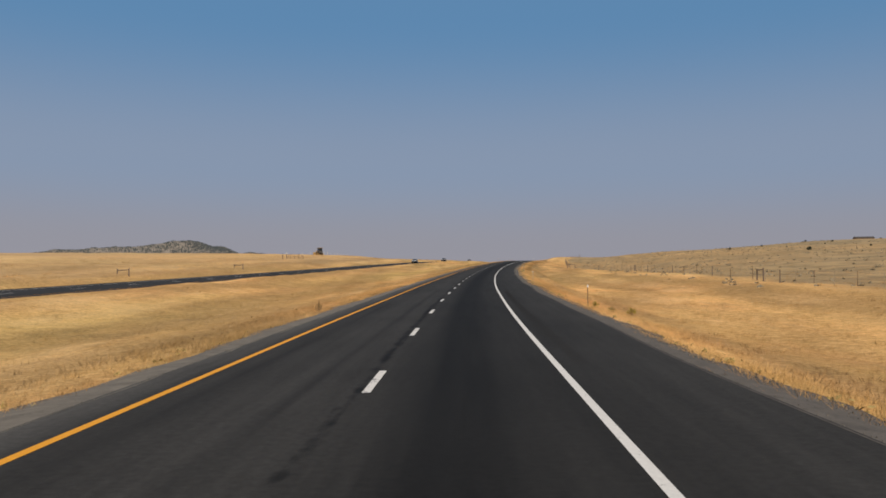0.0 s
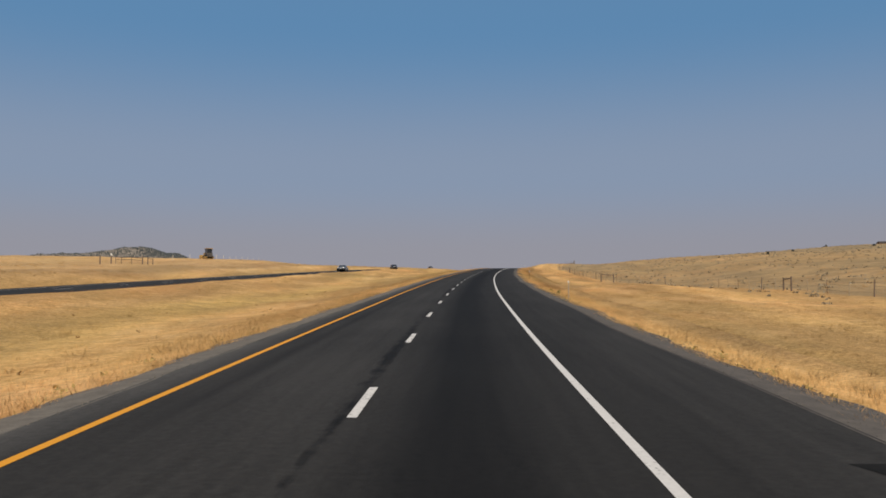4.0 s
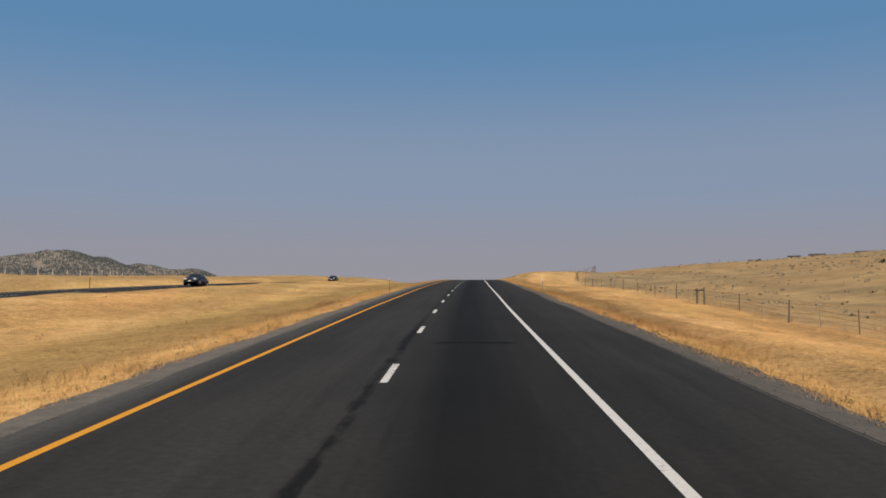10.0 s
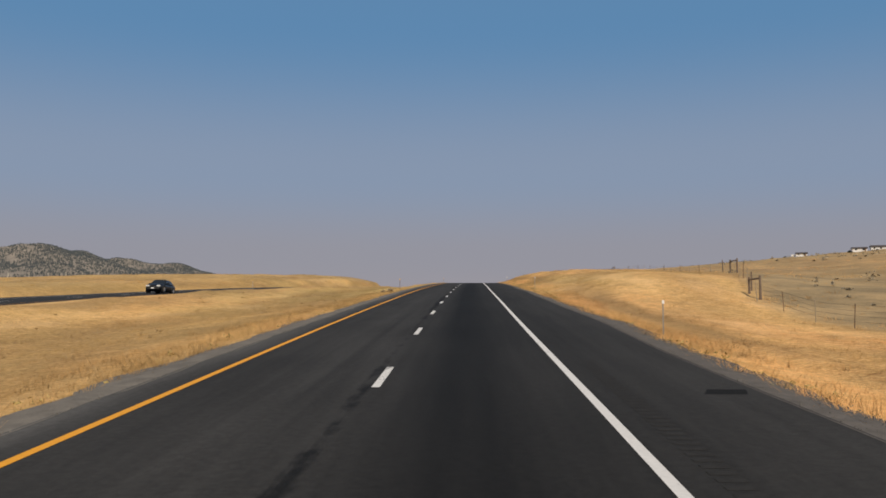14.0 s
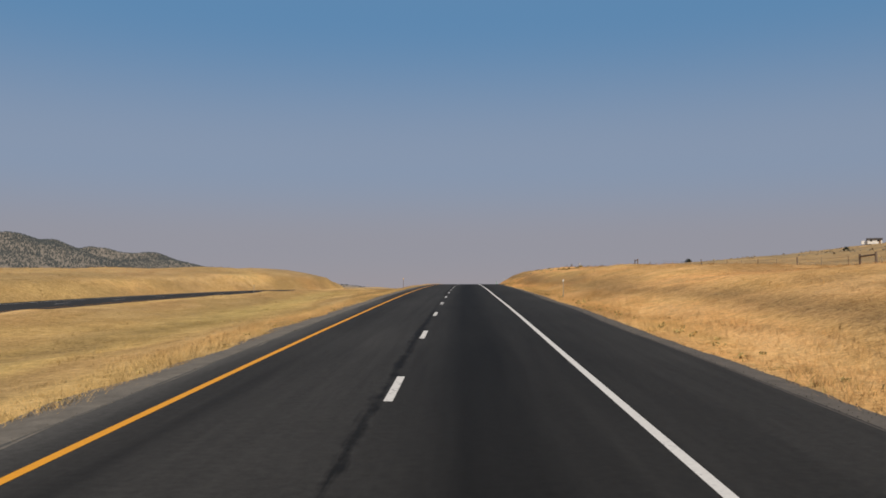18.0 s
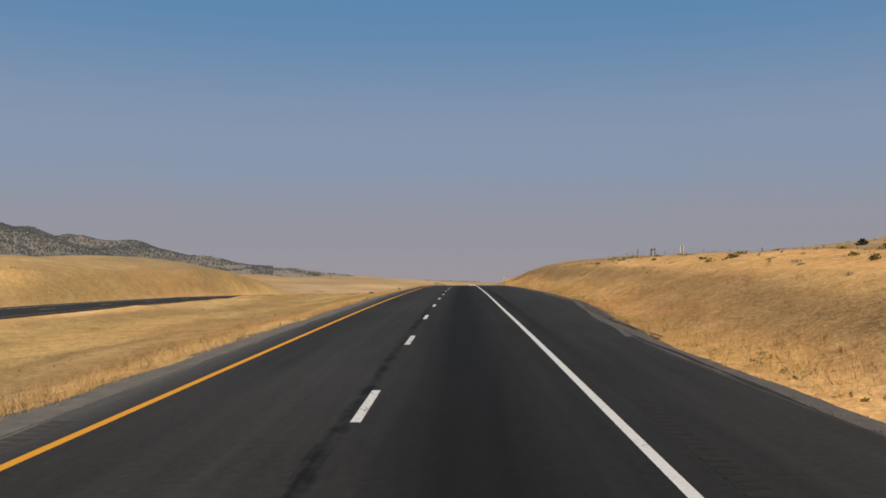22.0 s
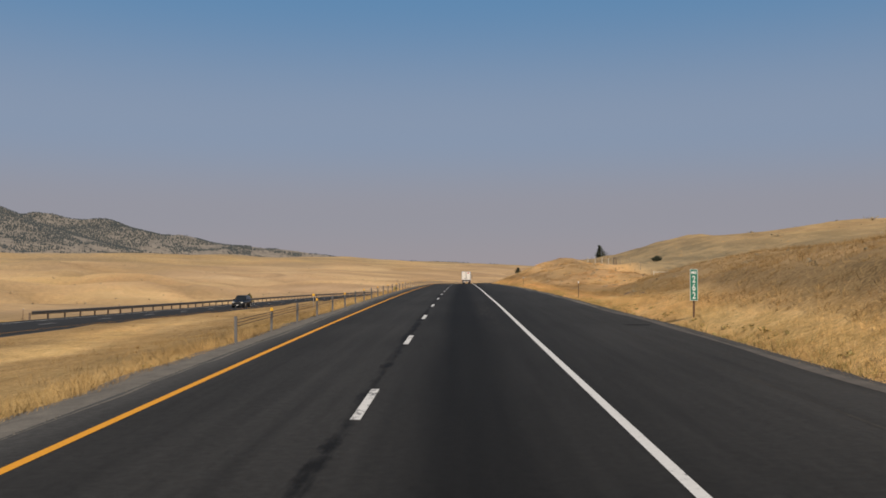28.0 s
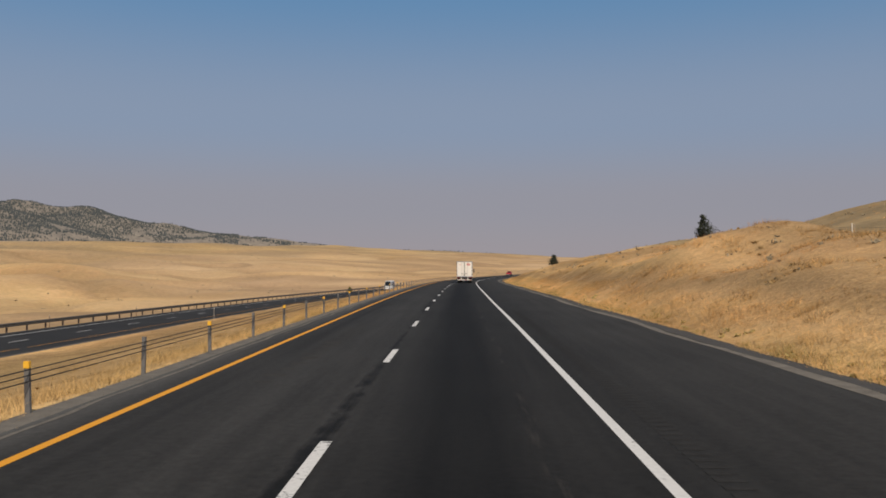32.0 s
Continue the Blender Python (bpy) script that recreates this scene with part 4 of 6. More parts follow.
def line(name, mat, u, w, parent, z=0.005, s0=-60, s1=END, step=3.0, wob=0.012):
    f = lambda s: u + wob * np.sin(s * 0.13) + wob * np.sin(s * 0.037 + 1)
    zz = (lambda s: zo(s) + z) if u < -20 else z
    return along(name, mat, s0, s1, [lambda s: f(s) - w / 2, lambda s: f(s) + w / 2], [zz, zz], step, parent=parent)


for mat, a, b in ((M_GRAVEL, 640, 830), (M_GRAVEL2, 830, 1180)):
    along("dust_line", mat, a, b, [lambda s: paved(s) - 0.3 + 0.06 * np.sin(s * 0.5), lambda s: paved(s) - 0.02 + 0.08 * np.sin(s * 0.33 + 1) + 0.04 * np.sin(s * 1.7)], [0.006, 0.006], 1.0, parent=road)
line("yellow_edge_line", M_YELLOW, -3.463, 0.15, road)
line("white_edge_line", M_WHITE, 3.663, 0.15, road)
line("white_edge_line", M_WHITE, -36.7, 0.15, road2, step=6.0)
line("yellow_edge_line", M_YELLOW, -29.4, 0.08, road2, step=6.0)
# lane dashes: 10 feet long, every 40 feet
for k in range(-6, 117):
    far = 18.454 + 12.192 * k
    along("lane_dash", M_DASH, far - 3.15, far, [lambda s: np.interp(s, (640, 760), (0, -0.09)) - 0.075, lambda s: np.interp(s, (640, 760), (0, -0.09)) + 0.075], [0.007, 0.007], 3.15, parent=road)
for k in range(0, 100):
    far = 5.0 + 12.192 * k
    along("lane_dash", M_WHITE, far - 3.05, far, [-33.1, -32.96], [lambda s: zo(s) + 0.006] * 2, 3.05, parent=road2)
# flakes left of older, misplaced dashes
rf = random.Random(3)
for s0 in (9, 93.5, 96, 201, 204, 401, 411.5, 500, 545, 616, 669.5, 740, 743, 852, 880):
    for _ in range(6):
        a, u = s0 + rf.uniform(-1.2, 1.2), rf.uniform(-0.1, 0.02)
        along("paint_flake", M_DASH, a, a + rf.uniform(0.06, 0.2), [u, u + rf.uniform(0.01, 0.028)], [0.009, 0.009], 0.4, parent=road)
for _ in range(16):
    a, u = rf.uniform(848, 858), rf.uniform(3.85, 4.1)
    along("paint_flake", M_WHITE, a, a + rf.uniform(0.05, 0.2), [u, u + rf.uniform(0.01, 0.03)], [0.009, 0.009], 0.4, parent=road)
# pale scuffs left by tyres in the fast lane
for k in range(16):
    a, u = 914 + k * 1.05, -2.1 + 0.012 * k
    along("tyre_scuff", M_DUST, a, a + rf.uniform(0.25, 0.5), [u - rf.uniform(0.1, 0.3), u + rf.uniform(0.1, 0.3)], [0.004, 0.004], 0.3, parent=road)
for a, u, w in ((684.2, -0.62, 0.12), (683.4, -1.62, 0.16), (683.5, -2.25, 0.1), (676.3, -2.2, 0.1)):
    along("tyre_scuff", M_DUST, a, a + 0.5, [u - w, u + w], [0.004, 0.004], 0.25, parent=road)
# patched cracks
for s0, s1, u, w in ((236.5, 236.72, -1.8, 0.8), (304.1, 304.6, 1.9, 1.3), (470.7, 471.2, 1.8, 1.3), (404.7, 405.3, 6.0, 0.6), (121, 122, 6.2, 0.5), (655, 700, 6.3, 0.03), (700, 760, 7.5, 0.05), (690, 836, 7.0, 0.06), (588, 655, 6.82, 0.07), (816.0, 816.5, 7.8, 0.9), (716.8, 717.2, 8.5, 0.45), (844.7, 845.3, 7.7, 1.0), (640, 668, 7.6, 0.08)):
    along("tar_patch", (M_DAMP if w > 0.7 and u < 3 else M_STAIN) if s1 - s0 < 10 else M_DUST, s0, s1, [lambda s: u - w * (0.6 + 0.4 * np.sin(s * 1.7)) + 0.05 * np.sin(s * 0.2), lambda s: u + w * (0.6 + 0.4 * np.sin(s * 1.1 + 1)) + 0.05 * np.sin(s * 0.2)], [0.003, 0.003], min(0.4, (s1 - s0) / 2), parent=road)


def rumble(s0, s1, u):
    """Grooves milled across the shoulder: a saw-toothed strip."""
    k = np.arange(s0, s1, 0.31)
    v, f = [], []
    for s in k:
        i = len(v)
        for ds, dz in ((0, 0.003), (0.09, 0.006), (0.19, 0.003)):
            for du in (-0.16, 0.16):
                x, y, z = plan(s + ds, u + du)
                v.append((x, y, z + dz))
        f += [(i, i + 1, i + 3, i + 2), (i + 2, i + 3, i + 5, i + 4)]
    ob = place("rumble_strip", mesh_of("rumble_strip", v, f, M_RUMBLE if u > 0 else M_RUMBLE2), None, road)
    return tagged(ob, "row of milled rumble grooves", kind="stuff")


for s0, s1, u in ((20, 70, 4.3), (380, 410, 4.3), (590, 770, 4.3), (895, 940, 4.3), (560, 625, -4.1)):
    rumble(s0, s1, u)


# ---------------------------------------------------------------- vehicles
def wheel(parent, x, y, r, w, rim_mat=None):
    out = 1 if x > 0 else -1
    turn = Matrix.Translation((x, y, r)) @ pose(0, 0, 0, 0, 90, 0)
    ty = part("tyre", C(r, w, turn, 20, bevel=w * 0.18), M_BLACK, parent)
    part("rim", C(r * 0.62, w * 0.3, Matrix.Translation((x + out * w * 0.4, y, r)) @ pose(0, 0, 0, 0, 90, 0), 14, bevel=0.02), rim_mat or M_ALU, ty)
    return ty


def quad_panel(corners, shrink, push):
    """A thin pane set into a four-cornered face."""
    c = [Vector(p) for p in corners]
    mid = sum(c, Vector()) / 4
    n = (c[1] - c[0]).cross(c[2] - c[0]).normalized()
    bm = bmesh.new()
    top = [bm.verts.new(mid + (p - mid) * shrink + n * push) for p in c]
    low = [bm.verts.new(mid + (p - mid) * shrink - n * 0.02) for p in c]
    bm.faces.new(top)
    bm.faces.new(low[::-1])
    for i in range(4):
        j = (i + 1) % 4
        bm.faces.new((top[j], top[i], low[i], low[j]))
    return bm


def loft(stations, ring):
    """A closed shell through the cross-sections ring(station), each a loop of as many points."""
    bm = bmesh.new()
    loops = [[bm.verts.new(p) for p in ring(q)] for q in stations]
    for a, b in zip(loops, loops[1:]):
        for i in range(len(a)):
            j = (i + 1) % len(a)
            bm.faces.new((a[i], a[j], b[j], b[i]))
    bm.faces.new(loops[0])
    bm.faces.new(loops[-1][::-1])
    bmesh.ops.recalc_face_normals(bm, faces=bm.faces)
    for f in bm.faces:
        f.smooth = len(f.verts) == 4
    return bm


def motor_car(name, label, m, length, width, height, coat, hood, deck, cab, roof, group="", bed=None):
    """cab: rear and front foot of the cabin, roof: its rear and front edge, all along the length from the middle."""
    car = thing(name, m, label, "car" if bed is None else "pickup truck", group)
    L, W = length / 2, width / 2
    # along the length: place, half width, underside and top of the lower body
    line_up = [(-L, 0.80, 0.42, deck - 0.22), (-L + 0.06, 0.88, 0.34, deck - 0.08), (-L + 0.22, 0.95, 0.28, deck - 0.01), (cab[0], 0.99, 0.24, deck), (cab[0] * 0.5 + cab[1] * 0.5, 1.0, 0.22, (hood + deck) / 2),
               (cab[1], 0.99, 0.22, hood), (L * 0.5 + cab[1] * 0.5, 0.97, 0.22, hood - 0.05), (L - 0.4, 0.93, 0.24, hood - 0.11), (L - 0.14, 0.86, 0.26, hood - 0.2), (L - 0.02, 0.76, 0.32, hood - 0.32), (L, 0.70, 0.4, hood - 0.42)]

    def ring(q):
        y, k, z0, z1 = q
        w, zm = W * k, z0 + (z1 - z0) * 0.55
        half = [(0.0, z1 + 0.02), (w * 0.7, z1), (w * 0.9, z1 - 0.05), (w * 0.98, z1 - 0.14), (w, zm), (w * 0.97, z0 + 0.12), (w * 0.85, z0), (0.0, z0)]
        return [(x, y, z) for x, z in half] + [(-x, y, z) for x, z in half[-2:0:-1]]

    body = part("body", loft(line_up, ring), coat, car)
    base0, base1, wb, wt = deck - 0.03, hood - 0.03, W - 0.06, W - 0.24
    q = [Vector(c) for c in ((-wb, cab[0], base0), (wb, cab[0], base0), (wb, cab[1], base1), (-wb, cab[1], base1), (-wt, roof[0], height - 0.05), (wt, roof[0], height - 0.05), (wt, roof[1], height - 0.04), (-wt, roof[1], height - 0.04))]

    def hoop(f):
        a, b = q[0].lerp(q[3], f), q[4].lerp(q[7], f)
        crown = height + 0.03 * math.sin(math.pi * (0.15 + 0.7 * f))
        half = [(0.0, b.y, crown), (-b.x * 0.75, b.y, crown - 0.015), (-b.x * 0.95, b.y, b.z), (-a.x, a.y, a.z), (0.0, a.y, a.z)]
        return half + [(-x, y, z) for x, y, z in half[-2:0:-1]]

    part("cabin", loft([k / 6 for k in range(7)], hoop), coat, car)
    part("rear_window", quad_panel([q[i] for i in (0, 1, 5, 4)], 0.86, 0.014), M_GLASS, car)
    part("windscreen", quad_panel([q[i] for i in (2, 3, 7, 6)], 0.9, 0.014), M_GLASS, car)
    for lo0, lo1, hi0, hi1, way in ((1, 2, 5, 6, 1), (0, 3, 4, 7, -1)):
        for f0, f1 in ((0.03, 0.48), (0.52, 0.97)):
            c = [q[lo0].lerp(q[lo1], f0), q[lo0].lerp(q[lo1], f1), q[hi0].lerp(q[hi1], f1), q[hi0].lerp(q[hi1], f0)]
            part("side_window", quad_panel(c if way > 0 else c[::-1], 0.84, 0.014), M_GLASS, car)
        x = way * (W - 0.005)
        part("door_seam", B(min(x, x + way * 0.012), max(x, x + way * 0.012), (cab[0] + cab[1]) / 2 - 0.01, (cab[0] + cab[1]) / 2 + 0.01, 0.36, deck - 0.18), M_BLACK, body)
    r = 0.34 if height < 1.6 else 0.38
    for sx in (-1, 1):
        for y in (-L * 0.6, L * 0.62):
            part("wheel_arch", C(r * 1.18, 0.3, Matrix.Translation((sx * (W - 0.13), y, r + 0.02)) @ pose(0, 0, 0, 0, 90, 0), 20), M_BLACK, body)
            wheel(car, sx * (W - 0.08), y, r, 0.22)
        part("headlight", B(sx * (W - 0.34) - 0.2, sx * (W - 0.34) + 0.2, L - 0.2, L - 0.015, hood - 0.37, hood - 0.23, 0.03), M_LAMP, car)
        part("tail_light", B(sx * (W - 0.24) - 0.14, sx * (W - 0.24) + 0.14, -L - 0.015, -L + 0.12, deck - 0.38, deck - 0.14, 0.02), M_TAIL, car)
        part("wing_mirror", B(sx * (W + 0.06) - 0.1, sx * (W + 0.06) + 0.1, cab[1] - 0.5, cab[1] - 0.38, hood + 0.02, hood + 0.16, 0.03), coat, car)
    part("bumper", B(-W * 0.72, W * 0.72, L - 0.1, L + 0.05, 0.3, 0.5, 0.04), M_BLACK if bed is None else M_ALU, car)
    part("bumper", B(-W * 0.8, W * 0.8, -L - 0.07, -L + 0.06, 0.38, 0.58, 0.04), M_ALU if bed else coat, car)
    part("grille", B(-0.42, 0.42, L - 0.1, L + 0.012, hood - 0.46, hood - 0.36, 0.01), M_BLACK, car)
    part("plate", B(-0.16, 0.16, L + 0.05, L + 0.062, 0.36, 0.46), M_REFLECT, car)
    if bed is not None:
        part("truck_bed", B(-W + 0.12, W - 0.12, -L + 0.25, cab[0] - 0.08, deck - 0.02, deck + 0.03), M_BLACK, car)
        part("tailgate", B(-W + 0.2, W - 0.2, -L - 0.03, -L + 0.03, 0.62, deck - 0.1, 0.02), coat, car)
    return car


def lorry(m):
    """Semi-trailer seen from behind, with its tractor in front; origin at the trailer's tail on the road."""
    t = thing("semi_truck", m, "white box semi-trailer truck with double rear doors on the highway", "truck")
    W, Z0, Z1, LEN = 1.3, 1.02, 3.62, 14.6
    part("cargo_box", B(-W, W, 0.06, LEN, Z0, Z1, 0.03), M_TRUCKWHITE, t)
    fr = bmesh.new()
    for x0, x1, z0, z1 in ((-W, -W + 0.09, Z0, Z1), (W - 0.09, W, Z0, Z1), (-W + 0.09, W - 0.09, Z1 - 0.12, Z1), (-W + 0.09, W - 0.09, Z0 - 0.02, Z0 + 0.1)):
        box(fr, x0, x1, -0.03, 0.08, z0, z1, 0.012)
    part("rear_frame", fr, M_ALU, t, "aluminium rear door frame")
    for sx in (-1, 1):
        x0, x1 = sorted((sx * 0.012, sx * (W - 0.1)))
        d = part("rear_door", B(x0, x1, -0.02, 0.05, Z0 + 0.11, Z1 - 0.13, 0.012), M_TRUCKWHITE, t)
        for k in range(4):
            z = Z0 + 0.35 + k * 0.62
            part("hinge", B(sx * (W - 0.02) - 0.07, sx * (W - 0.02) + 0.07, -0.06, 0.0, z, z + 0.09, 0.01), M_DARKSTEEL, d)
        for x in (0.14, 0.5):
            part("lock_rod", C(0.02, Z1 - Z0 - 0.3, Matrix.Translation((sx * x, -0.05, (Z0 + Z1) / 2)), 8), M_ALU, d)
        part("door_handle", B(sx * 0.32 - 0.16, sx * 0.32 + 0.16, -0.08, -0.05, Z0 + 0.55, Z0 + 0.6, 0.01), M_DARKSTEEL, d)
    logo = C(0.3, 0.012, Matrix.Translation((0.66, -0.03, Z1 - 0.52)) @ Matrix.Diagonal((1.0, 1.0, 0.62, 1)) @ pose(0, 0, 0, 90, 0, 0), 32)
    lg = part("oval_decal", logo, M_REDLOGO, t, "red oval decal on the door")
    # black strip laid over the door joint, painting the shade of its deep gap
    part("dark_gap_strip", B(-0.035, 0.035, -0.032, -0.01, Z0 + 0.12, Z1 - 0.14), M_BLACK, t)
    part("decal_bar", B(0.48, 0.84, -0.042, -0.034, Z1 - 0.56, Z1 - 0.48), M_TRUCKWHITE, lg)
    part("faded_lettering_bar", B(-1.0, -0.45, -0.03, -0.024, Z1 - 0.58, Z1 - 0.5), simple("faded_pink_lettering", (0.72, 0.48, 0.42), 0.6, 0, 0.1, 6), t)
    g = bmesh.new()
    box(g, -1.2, 1.2, -0.02, 0.1, 0.46, 0.58, 0.015)
    for x in (-0.55, 0.55):
        box(g, x - 0.06, x + 0.06, 0.0, 0.09, 0.5, Z0, 0.01)
    part("underride_guard", g, M_TRUCKWHITE, t, "white underride guard")
    for k in range(6):
        x = -1.0 + k * 0.4
        part("red_reflector", B(x - 0.1, x + 0.1, -0.03, -0.018, 0.49, 0.55), M_TAIL if k % 2 else M_REFLECT, t)
    for x in (-1.12, -0.9, 0.9, 1.12):
        part("tail_light", C(0.06, 0.03, Matrix.Translation((x, -0.035, Z0 - 0.08)) @ pose(0, 0, 0, 90, 0, 0), 14), M_TAIL, t)
    for x in (-0.14, 0, 0.14):
        part("marker_light", B(x - 0.04, x + 0.04, -0.04, -0.02, Z1 - 0.09, Z1 - 0.04, 0.006), M_TAIL, t)
    part("chassis_rail", B(-0.5, 0.5, 0.4, 13.0, 0.82, Z0, 0.02), M_DARKSTEEL, t)
    for sx in (-1, 1):
        part("mud_flap", B(sx * 0.95 - 0.3, sx * 0.95 + 0.3, 0.5, 0.53, 0.28, 0.95), M_BLACK, t)
        for y in (1.3, 2.6, 12.6, 13.9, 19.2):
            for x in ((0.72, 1.06) if y < 18 else (1.02,)):
                wheel(t, sx * x, y, 0.5, 0.27)
        part("landing_leg", B(sx * 0.8 - 0.06, sx * 0.8 + 0.06, 10.4, 10.52, 0.3, Z0, 0.01), M_DARKSTEEL, t)
    cab = bmesh.new()
    box(cab, -1.2, 1.2, 15.2, 18.0, 0.9, 3.3, 0.12)
    box(cab, -1.05, 1.05, 18.0, 19.9, 0.8, 2.0, 0.15)
    part("tractor_cab", cab, M_TRUCKWHITE, t, "white tractor cab")
    part("tractor_frame", B(-0.5, 0.5, 12.0, 19.8, 0.7, 0.95, 0.02), M_DARKSTEEL, t)
    part("windscreen", B(-1.0, 1.0, 17.98, 18.04, 2.1, 2.95, 0.02), M_GLASS, t)
    for sx in (-1, 1):
        part("wing_mirror", B(sx * 1.52 - 0.1, sx * 1.52 + 0.1, 18.0, 18.12, 1.75, 2.5, 0.03), M_DARKSTEEL, t)
        part("exhaust_stack", C(0.08, 2.6, Matrix.Translation((sx * 1.12, 15.05, 2.5)), 12), M_ALU, t)
    return t


def on_road(s, u, turn=0.0):
    dz = float(zo(s)) if u < -20 else 0.0
    return at_road(s, u, dz, turn)


lorry(on_road(1047, 1.7))
motor_car("red_pickup", "red pickup truck driving in the fast lane", on_road(1290, -1.6), 5.5, 1.95, 1.8, M_REDPAINT, 1.12, 1.1, (-0.35, 1.5), (-0.2, 0.75), bed=True)
far_lane = dict(group="oncoming traffic on the opposite carriageway")
motor_car("silver_car", "silver saloon car on the opposite carriageway", on_road(306, -31.0, 180), 4.7, 1.8, 1.45, M_SILVER, 0.95, 1.0, (-1.75, 1.0), (-1.0, 0.2), **far_lane)
motor_car("dark_blue_car", "dark blue saloon car on the opposite carriageway", on_road(384, -31.2, 180), 4.7, 1.8, 1.45, M_NAVY, 0.95, 1.0, (-1.75, 1.0), (-1.0, 0.2), **far_lane)
motor_car("black_car", "black saloon car on the opposite carriageway", on_road(483, -31.2, 180), 4.6, 1.8, 1.47, M_DARKCAR, 0.95, 1.0, (-1.8, 1.0), (-1.1, 0.2), **far_lane)
motor_car("black_suv", "black sport utility car on the opposite carriageway", on_road(915, -31.2, 180), 4.9, 1.9, 1.78, M_DARKCAR, 1.1, 1.12, (-2.35, 0.9), (-2.1, 0.25), **far_lane)
motor_car("white_motorhome", "large white motorhome on the opposite carriageway", on_road(1190, -31.5, 180), 8.0, 2.4, 3.1, M_CARWHITE, 1.4, 1.5, (-3.9, 2.9), (-3.85, 2.3), **far_lane)


def bulldozer(m):
    t = thing("bulldozer", m, "yellow tracked bulldozer parked on the grassy rise", "bulldozer")
    for sx in (-1, 1):
        bm = bmesh.new()
        box(bm, sx * 1.0 - 0.28, sx * 1.0 + 0.28, -1.7, 1.5, 0.0, 0.95, 0.3)
        tr = part("track", bm, M_BLACK, t)
        for y in (-1.25, -0.6, 0.05, 0.7, 1.1):
            part("track_roller", C(0.22, 0.6, Matrix.Translation((sx * 1.0, y, 0.42)) @ pose(0, 0, 0, 0, 90, 0), 12), M_DOZER, tr)
        part("push_arm", B(sx * 1.4 - 0.08, sx * 1.4 + 0.08, 0.0, 2.5, 0.45, 0.65, 0.03), M_DOZER, t)
    part("engine_hood", B(-0.6, 0.6, 0.2, 2.0, 0.85, 1.75, 0.08), M_DOZER, t)
    part("chassis", B(-0.75, 0.75, -1.8, 1.9, 0.5, 0.95, 0.05), M_DARKSTEEL, t)
    cab = bmesh.new()
    for x in (-0.75, 0.67):
        for y in (-1.5, 0.1):
            box(cab, x, x + 0.08, y, y + 0.08, 0.95, 2.7)
    box(cab, -0.8, 0.8, -1.55, 0.25, 0.9, 1.6, 0.04)
    part("cab_frame", cab, M_DARKSTEEL, t)
    part("cab_roof", B(-0.9, 0.9, -1.65, 0.35, 2.7, 2.85, 0.05), M_DOZER, t)
    part("cab_glass", B(-0.66, 0.66, -1.4, 0.1, 1.6, 2.69), M_GLASS, t)
    part("exhaust_pipe", C(0.06, 0.9, Matrix.Translation((0.3, 1.2, 2.1)), 8), M_DARKSTEEL, t)
    bl = bmesh.new()
    box(bl, -1.5, 1.5, 2.45, 2.6, 0.05, 1.2, 0.04)
    part("blade", bl, M_DOZER, t)
    part("ripper", B(-0.5, 0.5, -2.3, -1.8, 0.5, 0.9, 0.05), M_DARKSTEEL, t)
    return t


bulldozer(stand(346, -76.3, 38))


# ---------------------------------------------------------------- houses on the ridge
def house(s, u, turn, w, d, h, rise, wall_mat, label, lean_to=False):
    t = thing("house", stand(s, u, turn, 0.1), label, "house", "houses along the ridge")
    part("wall", B(-w / 2, w / 2, -d / 2, d / 2, 0, h), wall_mat, t)
    bm = bmesh.new()
    e, o = 0.4, 0.16
    pr = [(-d / 2 - e, h - 0.1), (0, h + rise), (d / 2 + e, h - 0.1), (d / 2 + e, h - 0.1 + o), (0, h + rise + o), (-d / 2 - e, h - 0.1 + o)]
    a = [bm.verts.new((-w / 2 - e, y, z)) for y, z in pr]
    b = [bm.verts.new((w / 2 + e, y, z)) for y, z in pr]
    bm.faces.new(a)
    bm.faces.new(b[::-1])
    for i in range(6):
        j = (i + 1) % 6
        bm.faces.new((a[j], a[i], b[i], b[j]))
    bmesh.ops.recalc_face_normals(bm, faces=bm.faces)
    part("roof", bm, M_ROOF, t)
    for sx in (-1, 1):
        gb = bmesh.new()
        vs = [gb.verts.new((sx * (w / 2 - 0.02), y, z)) for y, z in ((-d / 2, h), (d / 2, h), (0, h + rise - 0.05))]
        ws = [gb.verts.new((sx * (w / 2 - 0.2), y, z)) for y, z in ((-d / 2, h), (d / 2, h), (0, h + rise - 0.05))]
        gb.faces.new(vs)
        gb.faces.new(ws[::-1])
        for i in range(3):
            gb.faces.new((vs[i], vs[(i + 1) % 3], ws[(i + 1) % 3], ws[i]))
        part("gable", gb, wall_mat, t)
    k = max(2, int(w / 3.2))
    for i in range(k):
        x = -w / 2 + (i + 0.5) * w / k
        win = part("window", B(x - 0.55, x + 0.55, -d / 2 - 0.05, -d / 2 + 0.02, 1.1, 2.1), M_PALEWOOD, t)
        part("pane", B(x - 0.47, x + 0.47, -d / 2 - 0.06, -d / 2 - 0.04, 1.18, 2.02), M_GLASS, win)
    part("door", B(w / 2 - 1.4, w / 2 - 0.5, -d / 2 - 0.06, -d / 2 + 0.02, 0, 2.05), M_HOUSEBROWN, t)
    if lean_to:
        part("lean_to", B(-w / 2 - 2.5, -w / 2, -d / 2 + 1, d / 2, 0, h - 0.4), M_HOUSEWHITE, t)
    return t


